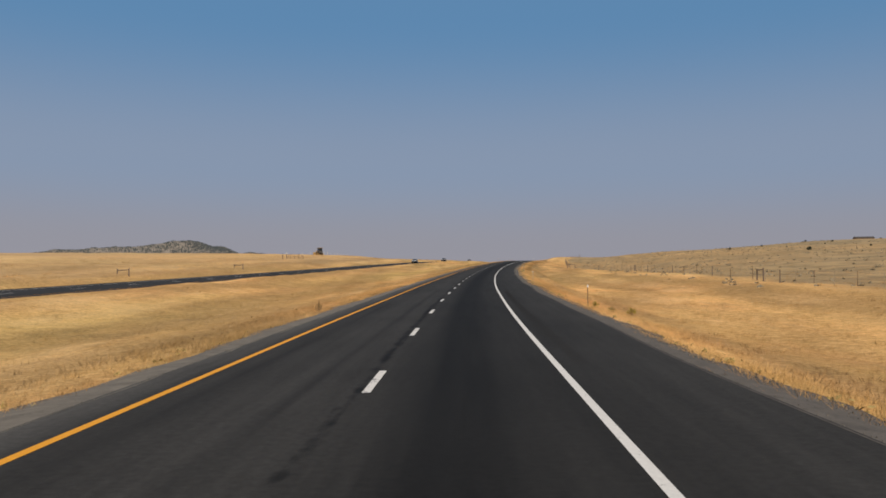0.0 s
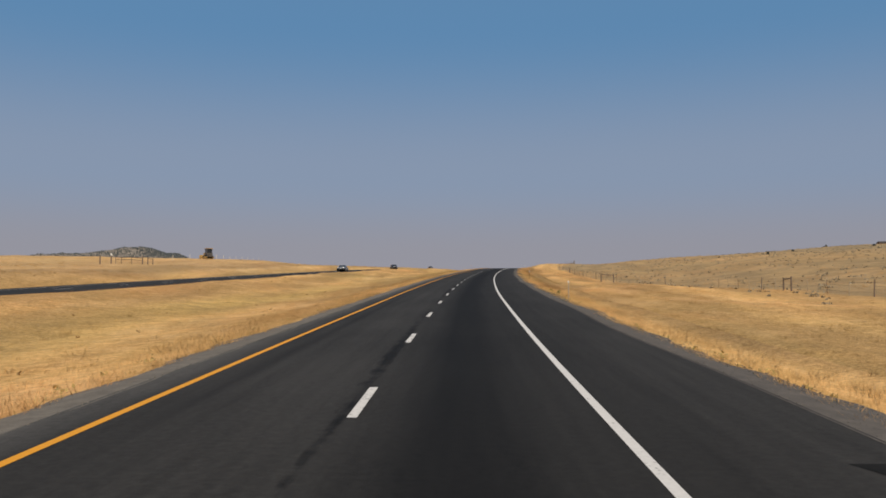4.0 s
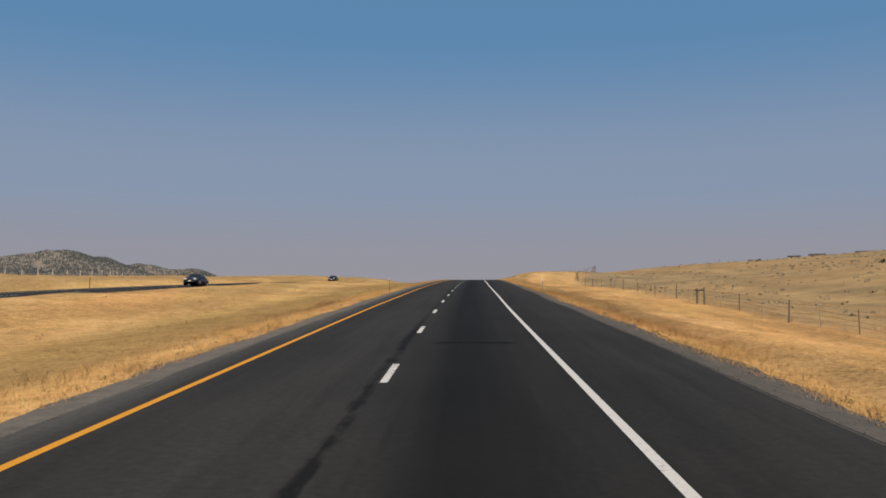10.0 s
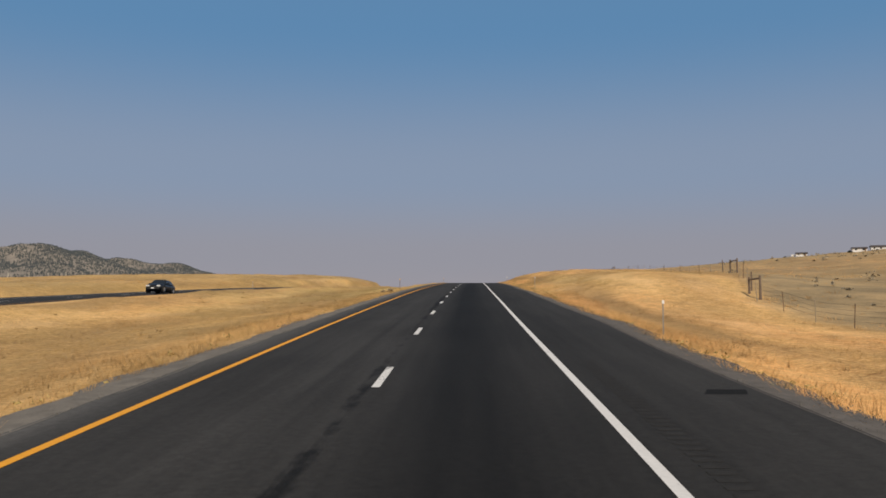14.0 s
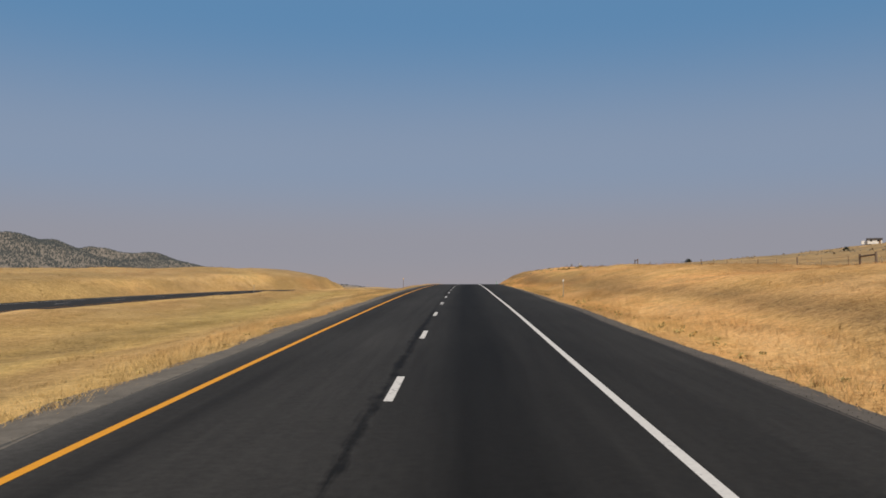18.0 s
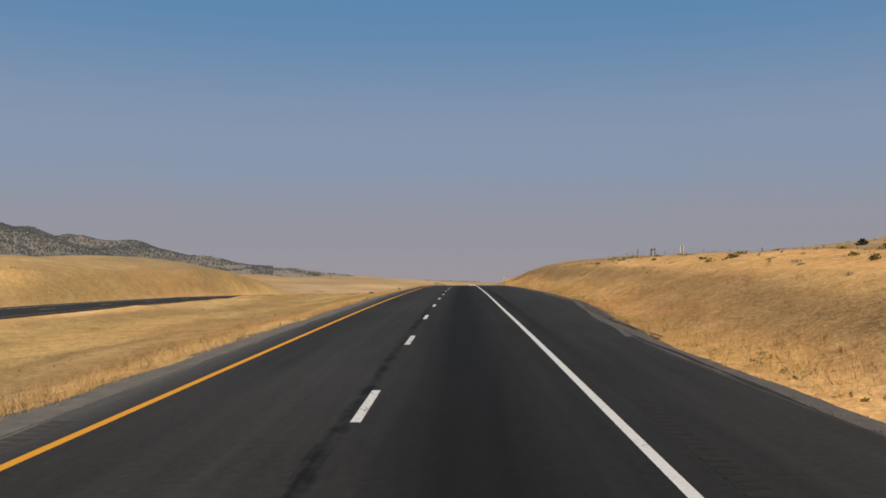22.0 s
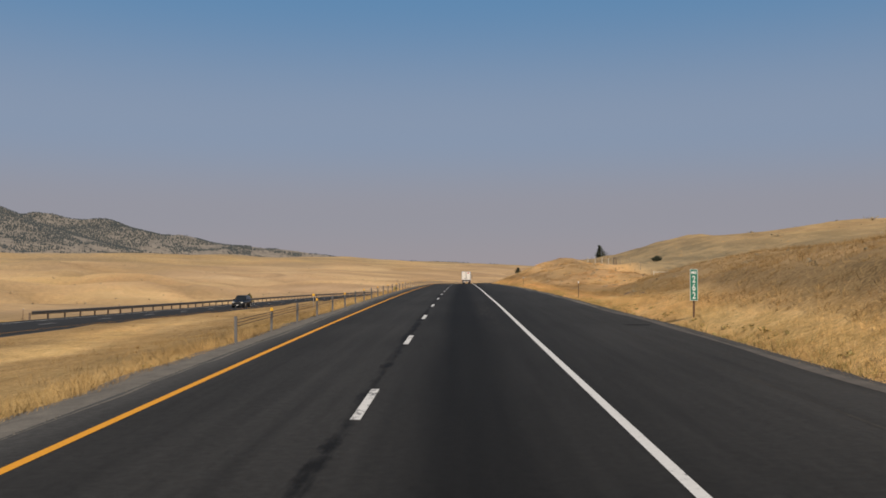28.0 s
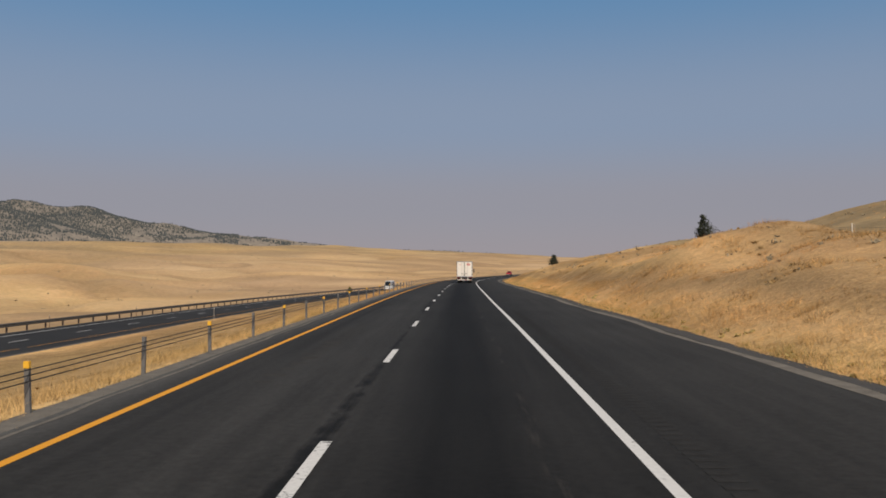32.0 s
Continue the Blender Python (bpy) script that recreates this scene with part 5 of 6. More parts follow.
house(919, 186, -20, 6, 4, 2.0, 0.7, M_HOUSEWHITE, "white single-storey house with a dark roof on the ridge", True)
house(863, 197, -15, 7, 5, 2.1, 0.7, M_HOUSEWHITE, "low white house with a dark roof on the ridge")
house(910, 227, -15, 10, 6, 2.3, 1.0, M_HOUSEWHITE, "long white house with a dark roof on the ridge")
house(900, 258, -10, 16, 7, 2.6, 1.0, M_HOUSEBROWN, "long low dark barn on the grassy ridge")
house(763, 254, 0, 14, 8, 2.4, 1.2, M_HOUSEBROWN, "low dark-roofed house on the far slope")


# ---------------------------------------------------------------- roadside furniture
def u_post(h, w=0.04):
    bm = bmesh.new()
    box(bm, -w / 2, w / 2, 0, 0.012, -0.3, h)
    box(bm, -w / 2, -w / 2 + 0.012, -0.03, 0.0, -0.3, h)
    box(bm, w / 2 - 0.012, w / 2, -0.03, 0.0, -0.3, h)
    return bm


def delineator(m, post_mat, top_mat, label, h=1.25):
    t = thing("delineator_post", m, label, "roadside post", "roadside delineator posts")
    p = part("post", u_post(h), post_mat, t)
    part("reflector", B(-0.04, 0.04, -0.05, -0.032, h - 0.11, h + 0.02, 0.008), top_mat, p)
    return t


d0 = delineator(stand(52, 8.5), M_RUST, M_REFLECT, "rusty steel delineator post with a white reflector")
for s, u in ((236, 8.5), (848, 10.05), (908, 10.2)):
    copy_thing(d0, stand(s, u, random.uniform(-8, 8)))
d2 = delineator(stand(114, 8.5), M_STEEL2, M_REFLECT, "pale galvanised delineator post with a round white reflector")
for s, u in ((175, 8.5), (362, 8.3), (422, 8.7), (482.5, 8.4), (564, 8.3), (726, 10.3)):
    copy_thing(d2, stand(s, u, random.uniform(-8, 8)))
d1 = delineator(stand(360.5, -5.8), M_RUST, M_AMBER, "rusty steel delineator post with a yellow reflector")
for s, u in ((484, -5.8), (603.5, -5.75), (342, -25.6)):
    copy_thing(d1, stand(s, u, random.uniform(-8, 8)))
d3 = delineator(stand(726.5, -6.0), M_STEEL2, M_AMBER, "pale galvanised delineator post with a yellow reflector")
for s, u in ((614, -25.6), (740, -25.8), (500, -25.6)):
    copy_thing(d3, stand(s, u, random.uniform(-8, 8)))
copy_thing(d2, stand(995, -25.6, 10))
sq = thing("object_marker", stand(867, -12.4, 4), "small square yellow object marker on a thin steel post", "road sign")
part("post", u_post(1.3), M_STEEL2, sq)
part("plate", B(-0.1, 0.1, -0.04, -0.03, 1.12, 1.34, 0.006), M_AMBER, sq)
for s in range(868, 1200, 24):
    copy_thing(d0, stand(s, -40.6, 180))

ms = thing("mile_marker", stand(817.8, 10.5, 3), "green mile marker sign with white numbers on a steel post", "road sign")
part("post", u_post(1.7, 0.07), M_RUST, ms)
panel = part("sign_panel", B(-0.152, 0.152, -0.05, -0.035, 0.65, 1.87, 0.004), M_GREEN, ms)
bd = bmesh.new()
for x0, x1, z0, z1 in ((-0.152, -0.137, 0.65, 1.87), (0.137, 0.152, 0.65, 1.87), (-0.137, 0.137, 0.65, 0.665), (-0.137, 0.137, 1.855, 1.87)):
    box(bd, x0, x1, -0.056, -0.048, z0, z1)
part("border", bd, M_REFLECT, panel)


def lettering(text, size, x, z, parent, narrow=1.0):
    cu = bpy.data.curves.new("lettering", "FONT")
    cu.body, cu.size, cu.align_x, cu.extrude, cu.offset = text, size, "CENTER", 0.003, 0.006
    ob = bpy.data.objects.new("lettering", cu)
    me = bpy.data.meshes.new_from_object(ob)
    bpy.data.objects.remove(ob)
    o = place("lettering", me, M_REFLECT, parent)
    o.matrix_basis = pose(x, -0.054, z, 90, 0, 0) @ Matrix.Diagonal((narrow, 1, 1, 1))
    return o


lettering("MILE", 0.135, 0, 1.69, panel, 0.72)
for ch, z in (("2", 1.355), ("6", 1.04), ("2", 0.725)):
    lettering(ch, 0.37, 0, z, panel, 0.72)

# cable barrier along the median
cb = thing("cable_barrier", at_road(806, -5.0), "three-strand steel cable barrier with galvanised posts in the median", "road barrier")
inv = cb.matrix_basis.inverted()


def post_frame(s, u):
    x, y, _ = plan(s, u)
    return pose(float(x), float(y), float(ground_z(s, u)), 0, 0, -math.degrees(np.interp(s, SS, HEAD)))


bm = bmesh.new()
box(bm, -0.038, 0.038, -0.006, 0.006, -0.4, 0.83)
box(bm, -0.038, -0.028, 0.006, 0.06, -0.4, 0.83)
box(bm, 0.028, 0.038, 0.006, 0.06, -0.4, 0.83)
post_me = bpy.data.meshes.new("post")
bm.to_mesh(post_me)
bm = B(-0.044, 0.044, -0.02, 0.066, 0.74, 0.85, 0.008)
cap_me = bpy.data.meshes.new("reflector")
bm.to_mesh(cap_me)
barrier_u = lambda s: np.interp(s, (813, 845, 915, 960), (-5.04, -4.97, -4.9, -4.9))
barrier_z = lambda s: plan(s, barrier_u(s))[2] - 0.1
n = 0
s = 808.64
while s < 1180:
    p = place("post", post_me, M_POST, cb)
    x, y, _ = plan(s, barrier_u(s))
    p.matrix_basis = inv @ pose(float(x), float(y), float(barrier_z(s)), rf.uniform(-1, 1), rf.uniform(-1.5, 1.5), -math.degrees(np.interp(s, SS, HEAD)))
    if n % 2 == 1:
        place("reflector", cap_me, M_AMBER, p)
    n, s = n + 1, s + 4.86
ss = np.arange(808.64, 1181, 4.86)
for dz in (0.555, 0.645, 0.73):
    x, y, _ = plan(ss, barrier_u(ss) + 0.05)
    z = barrier_z(ss) + dz
    me = tube_mesh("cable", np.stack([x, y, z], 1), 0.010, M_CABLE)
    me.transform(inv)
    place("cable", me, None, cb)

# guardrail on the outer edge of the far carriageway
gr = thing("guardrail", at_road(868, -39.9), "weathered steel W-beam guardrail on dark posts", "guardrail")
inv = gr.matrix_basis.inverted()
ss = np.arange(868, 1380, 3.8)
sec = [(0.0, 0.42), (0.07, 0.48), (0.07, 0.55), (0.0, 0.6), (0.07, 0.65), (0.07, 0.72), (0.0, 0.78), (-0.02, 0.78), (0.05, 0.71), (0.05, 0.66), (-0.02, 0.6), (0.05, 0.54), (0.05, 0.49), (-0.02, 0.42)]
v, f = [], []
for s in ss:
    gz = float(zo(s) + plan(s, 0)[2]) - 0.05
    for du, dz in sec:
        x, y, _ = plan(s, -39.8 + du)
        v.append((x, y, gz + dz))
k = len(sec)
for i in range(len(ss) - 1):
    for j in range(k):
        f.append((i * k + j, i * k + (j + 1) % k, (i + 1) * k + (j + 1) % k, (i + 1) * k + j))
me = mesh_of("rail_beam", v, f, M_RAIL)
me.transform(inv)
place("rail_beam", me, None, gr)
bm = B(-0.08, 0.06, -0.08, 0.08, -0.5, 0.74, 0.01)
gp_me = bpy.data.meshes.new("post")
bm.to_mesh(gp_me)
for s in ss:
    p = place("post", gp_me, M_WOOD, gr)
    p.matrix_basis = inv @ (post_frame(s, -39.95) @ Matrix.Translation((0, 0, 0.05)))

# stock fence along the right-of-way
BRACES = (102, 206, 257, 356, 405, 452, 481, 562, 646, 743, 840, 948)
wf = thing("wire_fence", stand(-40, 38.5), "barbed wire stock fence with thin rusty posts", "fence")
inv = wf.matrix_basis.inverted()
bm = bmesh.new()
box(bm, -0.018, 0.018, -0.018, 0.018, -0.3, 1.25)
box(bm, -0.03, 0.03, -0.006, 0.006, -0.3, 1.2)
fp_me = bpy.data.meshes.new("fence_post")
bm.to_mesh(fp_me)
bm = C(0.06, 1.7, Matrix.Translation((0, 0, 0.55)), 9, 0.052)
wp_me = bpy.data.meshes.new("wooden_post")
bm.to_mesh(wp_me)
post_sink = lambda s: np.interp(s, (485, 510, 700, 730), (0, 0.55, 0.55, 0))  # sinks posts and wires into the ground so only their tops show from the camera
pp_me = wp_me.copy()
tp_me = fp_me.copy()
for q, mat in ((fp_me, M_RUST), (wp_me, M_WOOD), (pp_me, M_GREYPOST), (tp_me, M_GREYPOST)):
    q.materials.append(mat)
s, k = -40.0, 0
while s < 985:
    # posts past s 850 are pale as the grass, in place of haze hiding them
    p = place("fence_post", (wp_me if k % 6 == 3 else fp_me if k % 2 else tp_me) if s < 850 else pp_me, None, wf)
    tilt = pose(0, 0, 0, random.uniform(-3, 3), random.uniform(-3, 3), random.uniform(0, 90))
    p.matrix_basis = inv @ Matrix.Translation((0, 0, -float(post_sink(s)))) @ post_frame(s, fence_u(s)) @ tilt
    s, k = s + 5.0, k + 1
ss = np.arange(-40, 985, 5.0)
for dz in (0.35, 0.62, 0.88, 1.15):
    x, y, _ = plan(ss, fence_u(ss) + 0.03)
    me = tube_mesh("wire", np.stack([x, y, ground_z(ss, fence_u(ss)) + dz - post_sink(ss)], 1), 0.006, M_DARKSTEEL, 3)
    me.transform(inv)
    place("wire", me, None, wf)


def brace(s, pale, turn=0):
    mat = (M_WOOD, M_PALEWOOD, M_GREYPOST)[pale]
    t = thing("fence_brace", stand(s, float(fence_u(s)), turn), ("bleached" if pale == 1 else "grey-brown weathered") + " wooden H-brace of the stock fence" if pale else "dark wooden H-brace of the stock fence", "fence brace", "fence braces")
    for y in (-1.2, 1.2):
        part("post", C(0.09, 1.9, Matrix.Translation((0, y, 0.45)), 10, 0.08), mat, t)
    part("rail", C(0.065, 2.4, Matrix.Translation((0, 0, 1.22)) @ pose(0, 0, 0, 90, 0, 0), 10), mat, t)
    return t


for s in BRACES:
    brace(s, 2 if s == 405 else 0, -62 if s == 257 else 0).location.z -= 0.5 if s == 562 else 0
brace(926, 1, 55)
for s in (726, 727.5, 955, 961, 968, 976):
    t = thing("pale_fence_post", stand(s, float(fence_u(s)) + 0.3), "bleached pale wooden fence post on the crest", "fence post", "pale fence posts")
    part("post", C(0.06, 1.9, Matrix.Translation((0, 0, 0.5)), 9, 0.055), M_PALEWOOD, t)

for s, u, top in ((260, -64, False), (264.2, -64, True)):
    t = thing("gate_post", stand(s, u), "dark wooden gate post with a white top" if top else "dark wooden gate post in the field", "fence post", "gate posts in the field")
    part("post", C(0.12, 1.9, Matrix.Translation((0, 0, 0.65)), 9, 0.11), M_WOOD, t)
    if top:
        part("white_cap", C(0.14, 0.35, Matrix.Translation((0, 0, 1.62)), 9, 0.13), M_REFLECT, t)
# rail fence beside the gate
rails = thing("rail_fence", stand(266, -64), "dark wooden rail fence beside the field gate", "fence")
inv = rails.matrix_basis.inverted()
foot = {s: post_frame(s, -64.0) for s in (266, 268.3, 272.5, 277.3)}
for s, r, h in ((266, 0.05, 1.25), (268.3, 0.05, 1.25), (272.5, 0.05, 1.25), (277.3, 0.12, 1.6)):
    p = part("fence_post", C(r, h + 0.4, Matrix.Translation((0, 0, (h - 0.4) / 2)), 9, r * 0.9), M_WOOD, rails)
    p.matrix_basis = inv @ foot[s]
for h in (1.2, 0.75):
    me = tube_mesh("rail", [foot[s].translation + Vector((0, 0, h)) for s in foot], 0.045, M_WOOD, 6)
    me.transform(inv)
    place("rail", me, None, rails)

# pale posts along the rise beyond the far carriageway
field_u = lambda s: np.interp(s, (440, 520), (-76, -100)) + np.interp(s, (440, 520), (0, 6)) * np.sin(np.asarray(s) / 60)
lf = thing("field_fence", stand(352, -76), "field fence of pale posts along the grassy rise", "fence")
inv = lf.matrix_basis.inverted()
field_s = np.concatenate([np.arange(352, 440, 5.5), np.arange(440, 880, 11.0)])
for s in field_s:
    p = place("fence_post", wp_me.copy(), None, lf)
    p.data.materials.clear()
    p.data.materials.append(M_PALEWOOD)
    p.matrix_basis = inv @ post_frame(s, float(field_u(s)))
x, y, _ = plan(field_s, field_u(field_s))
me = tube_mesh("wire", np.stack([x, y, ground_z(field_s, field_u(field_s)) + 1.1], 1), 0.008, M_DARKSTEEL, 3)
me.transform(inv)
place("wire", me, None, lf)
for s in (321.5, 332.4):
    t = thing("field_stake", stand(s, -76), "pale wooden stake on the grassy rise", "fence post", "stakes on the grassy rise")
    part("stake", C(0.06, 1.6, Matrix.Translation((0, 0, 0.45)), 8, 0.05), M_PALEWOOD, t)
for s, u, turn, deep in ((164, -45, 60, 0.65), (114, -45, 60, 0.65), (280.9, -64, 0, 0.1)):
    brace_l = thing("fence_brace", stand(s, u, turn, deep), "low dark wooden H-brace beyond the opposite carriageway", "fence brace", "fence braces")
    for y in (-1.2, 1.2):
        part("post", C(0.09, 1.9, Matrix.Translation((0, y, 0.45)), 10, 0.08), M_WOOD, brace_l)
    part("rail", C(0.065, 2.4, Matrix.Translation((0, 0, 1.22)) @ pose(0, 0, 0, 90, 0, 0), 10), M_WOOD, brace_l)


# ---------------------------------------------------------------- trees and shrubs
def leaf_cloud(name, pts, size, mat, rng, parent=None, flat=0.0):
    """Many small ragged leaves round the given points."""
    n = len(pts)
    a = rng.normal(size=(n, 3))
    b = rng.normal(size=(n, 3))
    a[:, 2] *= 1 - flat
    a /= np.linalg.norm(a, axis=1)[:, None]
    b -= a * np.sum(a * b, 1)[:, None]
    b /= np.linalg.norm(b, axis=1)[:, None]
    k = size * rng.uniform(0.5, 1.3, (n, 1))
    v = np.stack([pts - a * k, pts + b * k * 0.55, pts + a * k, pts - b * k * 0.45], 1).reshape(-1, 3)
    me = bpy.data.meshes.new(name)
    me.from_pydata(v.tolist(), [], [(4 * i, 4 * i + 1, 4 * i + 2, 4 * i + 3) for i in range(n)])
    return place(name, me, mat, parent)


def conifer(m, h, r, mat, label, seed, ragged=0.35, lean=0.0, count=2600):
    rng = np.random.default_rng(seed)
    t = thing("conifer", m, label, "tree")
    part("trunk", C(h * 0.028, h * 0.95 + 0.3, Matrix.Translation((0, 0, h * 0.475 - 0.15)), 8, h * 0.006), M_BARK, t)
    bm = bmesh.new()
    pts = []
    nb = 34
    for i in range(nb):
        z = h * (0.10 + 0.86 * (i + rng.uniform(0, 0.8)) / nb)
        reach = r * (1 - z / h) ** 0.8 * rng.uniform(1 - ragged, 1 + ragged * 0.5) + 0.06
        ang = i * 2.4 + rng.uniform(-0.4, 0.4)
        reach *= 1 + lean * math.cos(ang)
        tip = Vector((math.cos(ang) * reach, math.sin(ang) * reach, z + reach * 0.12))
        root = Vector((0, 0, z - reach * 0.1))
        d = tip - root
        cyl(bm, 0.022 * h / 4, d.length, Matrix.Translation((root + tip) / 2) @ d.to_track_quat("Z", "Y").to_matrix().to_4x4(), 4, 0.005)
        k = int(count / nb * (0.35 + 1.3 * (1 - z / h)))
        f = rng.uniform(0.15, 1.05, k) ** 0.8
        base = np.array(root)[None] + f[:, None] * np.array(d)[None]
        pts.append(base + rng.normal(size=(k, 3)) * (0.10 + 0.16 * reach) * np.array([1, 1, 0.6]))
    part("limbs", bm, M_BARK, t)
    leaf_cloud("crown", np.concatenate(pts), 0.1 * max(h, 2.6) / 3, mat, rng, t, 0.3)
    return t


conifer(stand(1044, 40.6, 0, 0.1), 4.4, 1.75, M_PINE, "dark ragged pine tree on the grassy hilltop", 3, 0.5, 0.3)
conifer(stand(1056, 17.4, 0, 0.3), 2.0, 0.95, M_PINE, "small dark juniper tree beside the road cut", 4)
conifer(stand(969, -43.2, 0, 0.1), 2.3, 0.8, M_FIR, "small yellow-green conifer behind the guardrail", 5, 0.15)
conifer(stand(1180, -42.5, 0, 0.1), 2.0, 0.8, M_FIR, "small yellow-green conifer near the guardrail", 6, 0.2)


def shrub(m, w, h, mat, label, seed, name="shrub", group="", leaves=70, leaf=0.07):
    rng = np.random.default_rng(seed)
    t = thing(name, m, label, "shrub", group)
    bm = bmesh.new()
    pts = []
    for i in range(16):
        ang, el = rng.uniform(0, 6.28), rng.uniform(0.25, 1.4)
        tip = Vector((math.cos(ang) * math.cos(el) * w / 2, math.sin(ang) * math.cos(el) * w / 2, math.sin(el) * h)) * rng.uniform(0.75, 1.0)
        cyl(bm, 0.025 * h, tip.length, Matrix.Translation(tip / 2) @ tip.to_track_quat("Z", "Y").to_matrix().to_4x4(), 4, 0.006)
        pts.append(np.array(tip)[None] * rng.uniform(0.45, 1.05, (leaves, 1)) + rng.normal(size=(leaves, 3)) * np.array([w, w, h * 0.8]) * 0.075)
    part("stems", bm, M_BARK, t)
    p = np.concatenate(pts)
    p[:, 2] = np.abs(p[:, 2])
    leaf_cloud("foliage", p, leaf * max(w, h), mat, rng, t)
    return t


shrub(stand(947, 37.2), 2.1, 1.1, M_PINE, "dark spreading juniper bush on the grassy slope", 1, "juniper_bush")
shrub(stand(893.5, -6.6), 0.8, 0.5, M_RABBIT, "yellow-flowering rabbitbrush beside the cable barrier", 2, "rabbitbrush")
for s, u, w, h, mat, label, seed in ((44.8, -5.9, 0.55, 0.5, M_WEED, "brown dead weed bush beside the gravel edge", 11), (479.3, -6.4, 0.9, 0.45, M_SAGE, "low grey sagebrush bush at the median edge", 12),
                                     (478.3, -7.0, 0.7, 0.35, M_SAGE, "low grey sagebrush bush in the median grass", 13), (477, -6.1, 0.5, 0.3, M_WEED, "brown weed bush beside the gravel edge", 14),
                                     (53, 9.1, 0.6, 0.4, M_RABBIT, "yellowish weed bush at the foot of a roadside post", 15), (48.8, 9.4, 0.6, 0.35, M_GRASS2, "olive weed bush on the verge", 16),
                                     (49.5, 10.6, 0.7, 0.4, M_RABBIT, "yellow-flowering weed bush on the verge", 17), (714.5, -5.7, 0.6, 0.4, M_GRASS2, "olive grass tussock at the median edge", 18),
                                     (184, 8.6, 0.7, 0.4, M_GRASS2, "olive weed bush along the gravel edge", 19), (188.5, 8.3, 0.5, 0.3, M_RABBIT, "yellow-flowering weed bush along the gravel edge", 20)):
    shrub(stand(s, u), w, h, mat, label, seed, "weed_bush", "weed bushes along the road", 22, 0.05)
j0 = shrub(stand(286, 95), 1.7, 1.1, M_PINE, "dark juniper shrub dotted over the pasture", 8, "juniper_bush", "juniper shrubs on the pasture")
rs = random.Random(5)
for _ in range(38):
    s, u = rs.uniform(150, 1120), rs.choice((rs.uniform(55, 110), rs.uniform(110, 210), rs.uniform(150, 260)))
    q = copy_thing(j0, stand(s, u, rs.uniform(0, 360)))
    f = rs.uniform(0.5, 1.25)
    q.scale = (f, f, f * rs.uniform(0.7, 1.1))
for s, u in ((1090, 27), (1112, 40), (1150, 30)):
    q = copy_thing(j0, stand(s, u, rs.uniform(0, 360)))
    q.scale = (0.55, 0.55, 0.4)


# ---------------------------------------------------------------- grass, brush and woods
def tufts(name, n, s_range, u_of, height, width, mat, label, seed, lean=0.35, clump=0.0, per=9, spread=0.13):
    """n dry blades standing on the ground in bunches of per; u_of takes uniform numbers and s, and gives offsets."""
    rng = np.random.default_rng(seed)
    k = n // per
    s = rng.uniform(*s_range, k)
    u = u_of(rng.uniform(0, 1, k), s)
    if clump:
        keep = (np.sin(s * 0.9 + 2 * np.sin(u * 0.8)) + np.sin(u * 1.7 + s * 0.23) + rng.normal(size=k) * 0.5) > clump
        s, u = s[keep], u[keep]
        k = len(s)
    n = k * per
    big = rng.uniform(0.6, 1.25, k) * (0.75 + 0.35 * np.sin(s * 0.31 + u * 0.7) * np.sin(u * 0.9 - s * 0.13))
    hue = rng.normal(size=k) * 0.2
    out = rng.normal(size=(n, 2)) * spread
    s, u, big, hue = (np.repeat(q, per) for q in (s, u, big, hue))
    x, y, _ = plan(s, u)
    x, y = x + out[:, 0] * big, y + out[:, 1] * big
    z = ground_z(s + out[:, 1] * big, u + out[:, 0] * big)
    h = rng.uniform(height[0], height[1], n) * big
    w = rng.uniform(width[0], width[1], n)
    a = rng.uniform(0, math.pi * 2, n)
    l = (rng.normal(size=(n, 2)) * 0.5 + out / spread * 0.7) * lean * h[:, None]
    base = np.stack([x, y, z - 0.03], 1)
    side = np.stack([np.cos(a), np.sin(a), np.zeros(n)], 1) * w[:, None] / 2
    tip = base + np.stack([l[:, 0], l[:, 1], h], 1)
    v = np.stack([base - side, base + side, tip], 1).reshape(-1, 3)
    me = bpy.data.meshes.new(name)
    me.vertices.add(3 * n)
    me.vertices.foreach_set("co", v.ravel())
    me.loops.add(3 * n)
    me.loops.foreach_set("vertex_index", np.arange(3 * n))
    me.polygons.add(n)
    me.polygons.foreach_set("loop_start", np.arange(0, 3 * n, 3))
    me.update()
    me.attributes.new("tone", "FLOAT", "FACE").data.foreach_set("value", tone(s, u) + hue + rng.normal(size=n) * 0.05)
    for key, f in (("ruddy", ruddy), ("olive", olive), ("brown", brown)):
        me.attributes.new(key, "FLOAT", "FACE").data.foreach_set("value", f(s, u))
    return tagged(place(name, me, mat), label, "grass", kind="stuff")


edge_l = lambda s: np.interp(s, (815, 845), (-5.2, -4.92)) + 0.14 * np.sin(s * 0.7 + 1) * np.sin(s * 0.23) + 0.14 * np.sin(s * 2.1 + np.sin(s * 0.6)) + 0.08 * np.sin(s * 5.3)
edge_r = lambda s: paved(s) + np.interp(s, (630, 660, 840, 880), (0.85, 0.5, 0.5, 1.0)) + 0.14 * np.sin(s * 0.8) * np.sin(s * 0.27) + 0.12 * np.sin(s * 2.3 + np.sin(s * 0.5)) + 0.1 * np.sin(s * 5.1)
tufts("dry_grass", 460000, (-30, 1120), lambda r, s: edge_r(s) + 2.6 * r ** 1.2, (0.12, 0.40), (0.006, 0.015), M_GRASS, "dry golden grass along the verge", 21, 0.7)
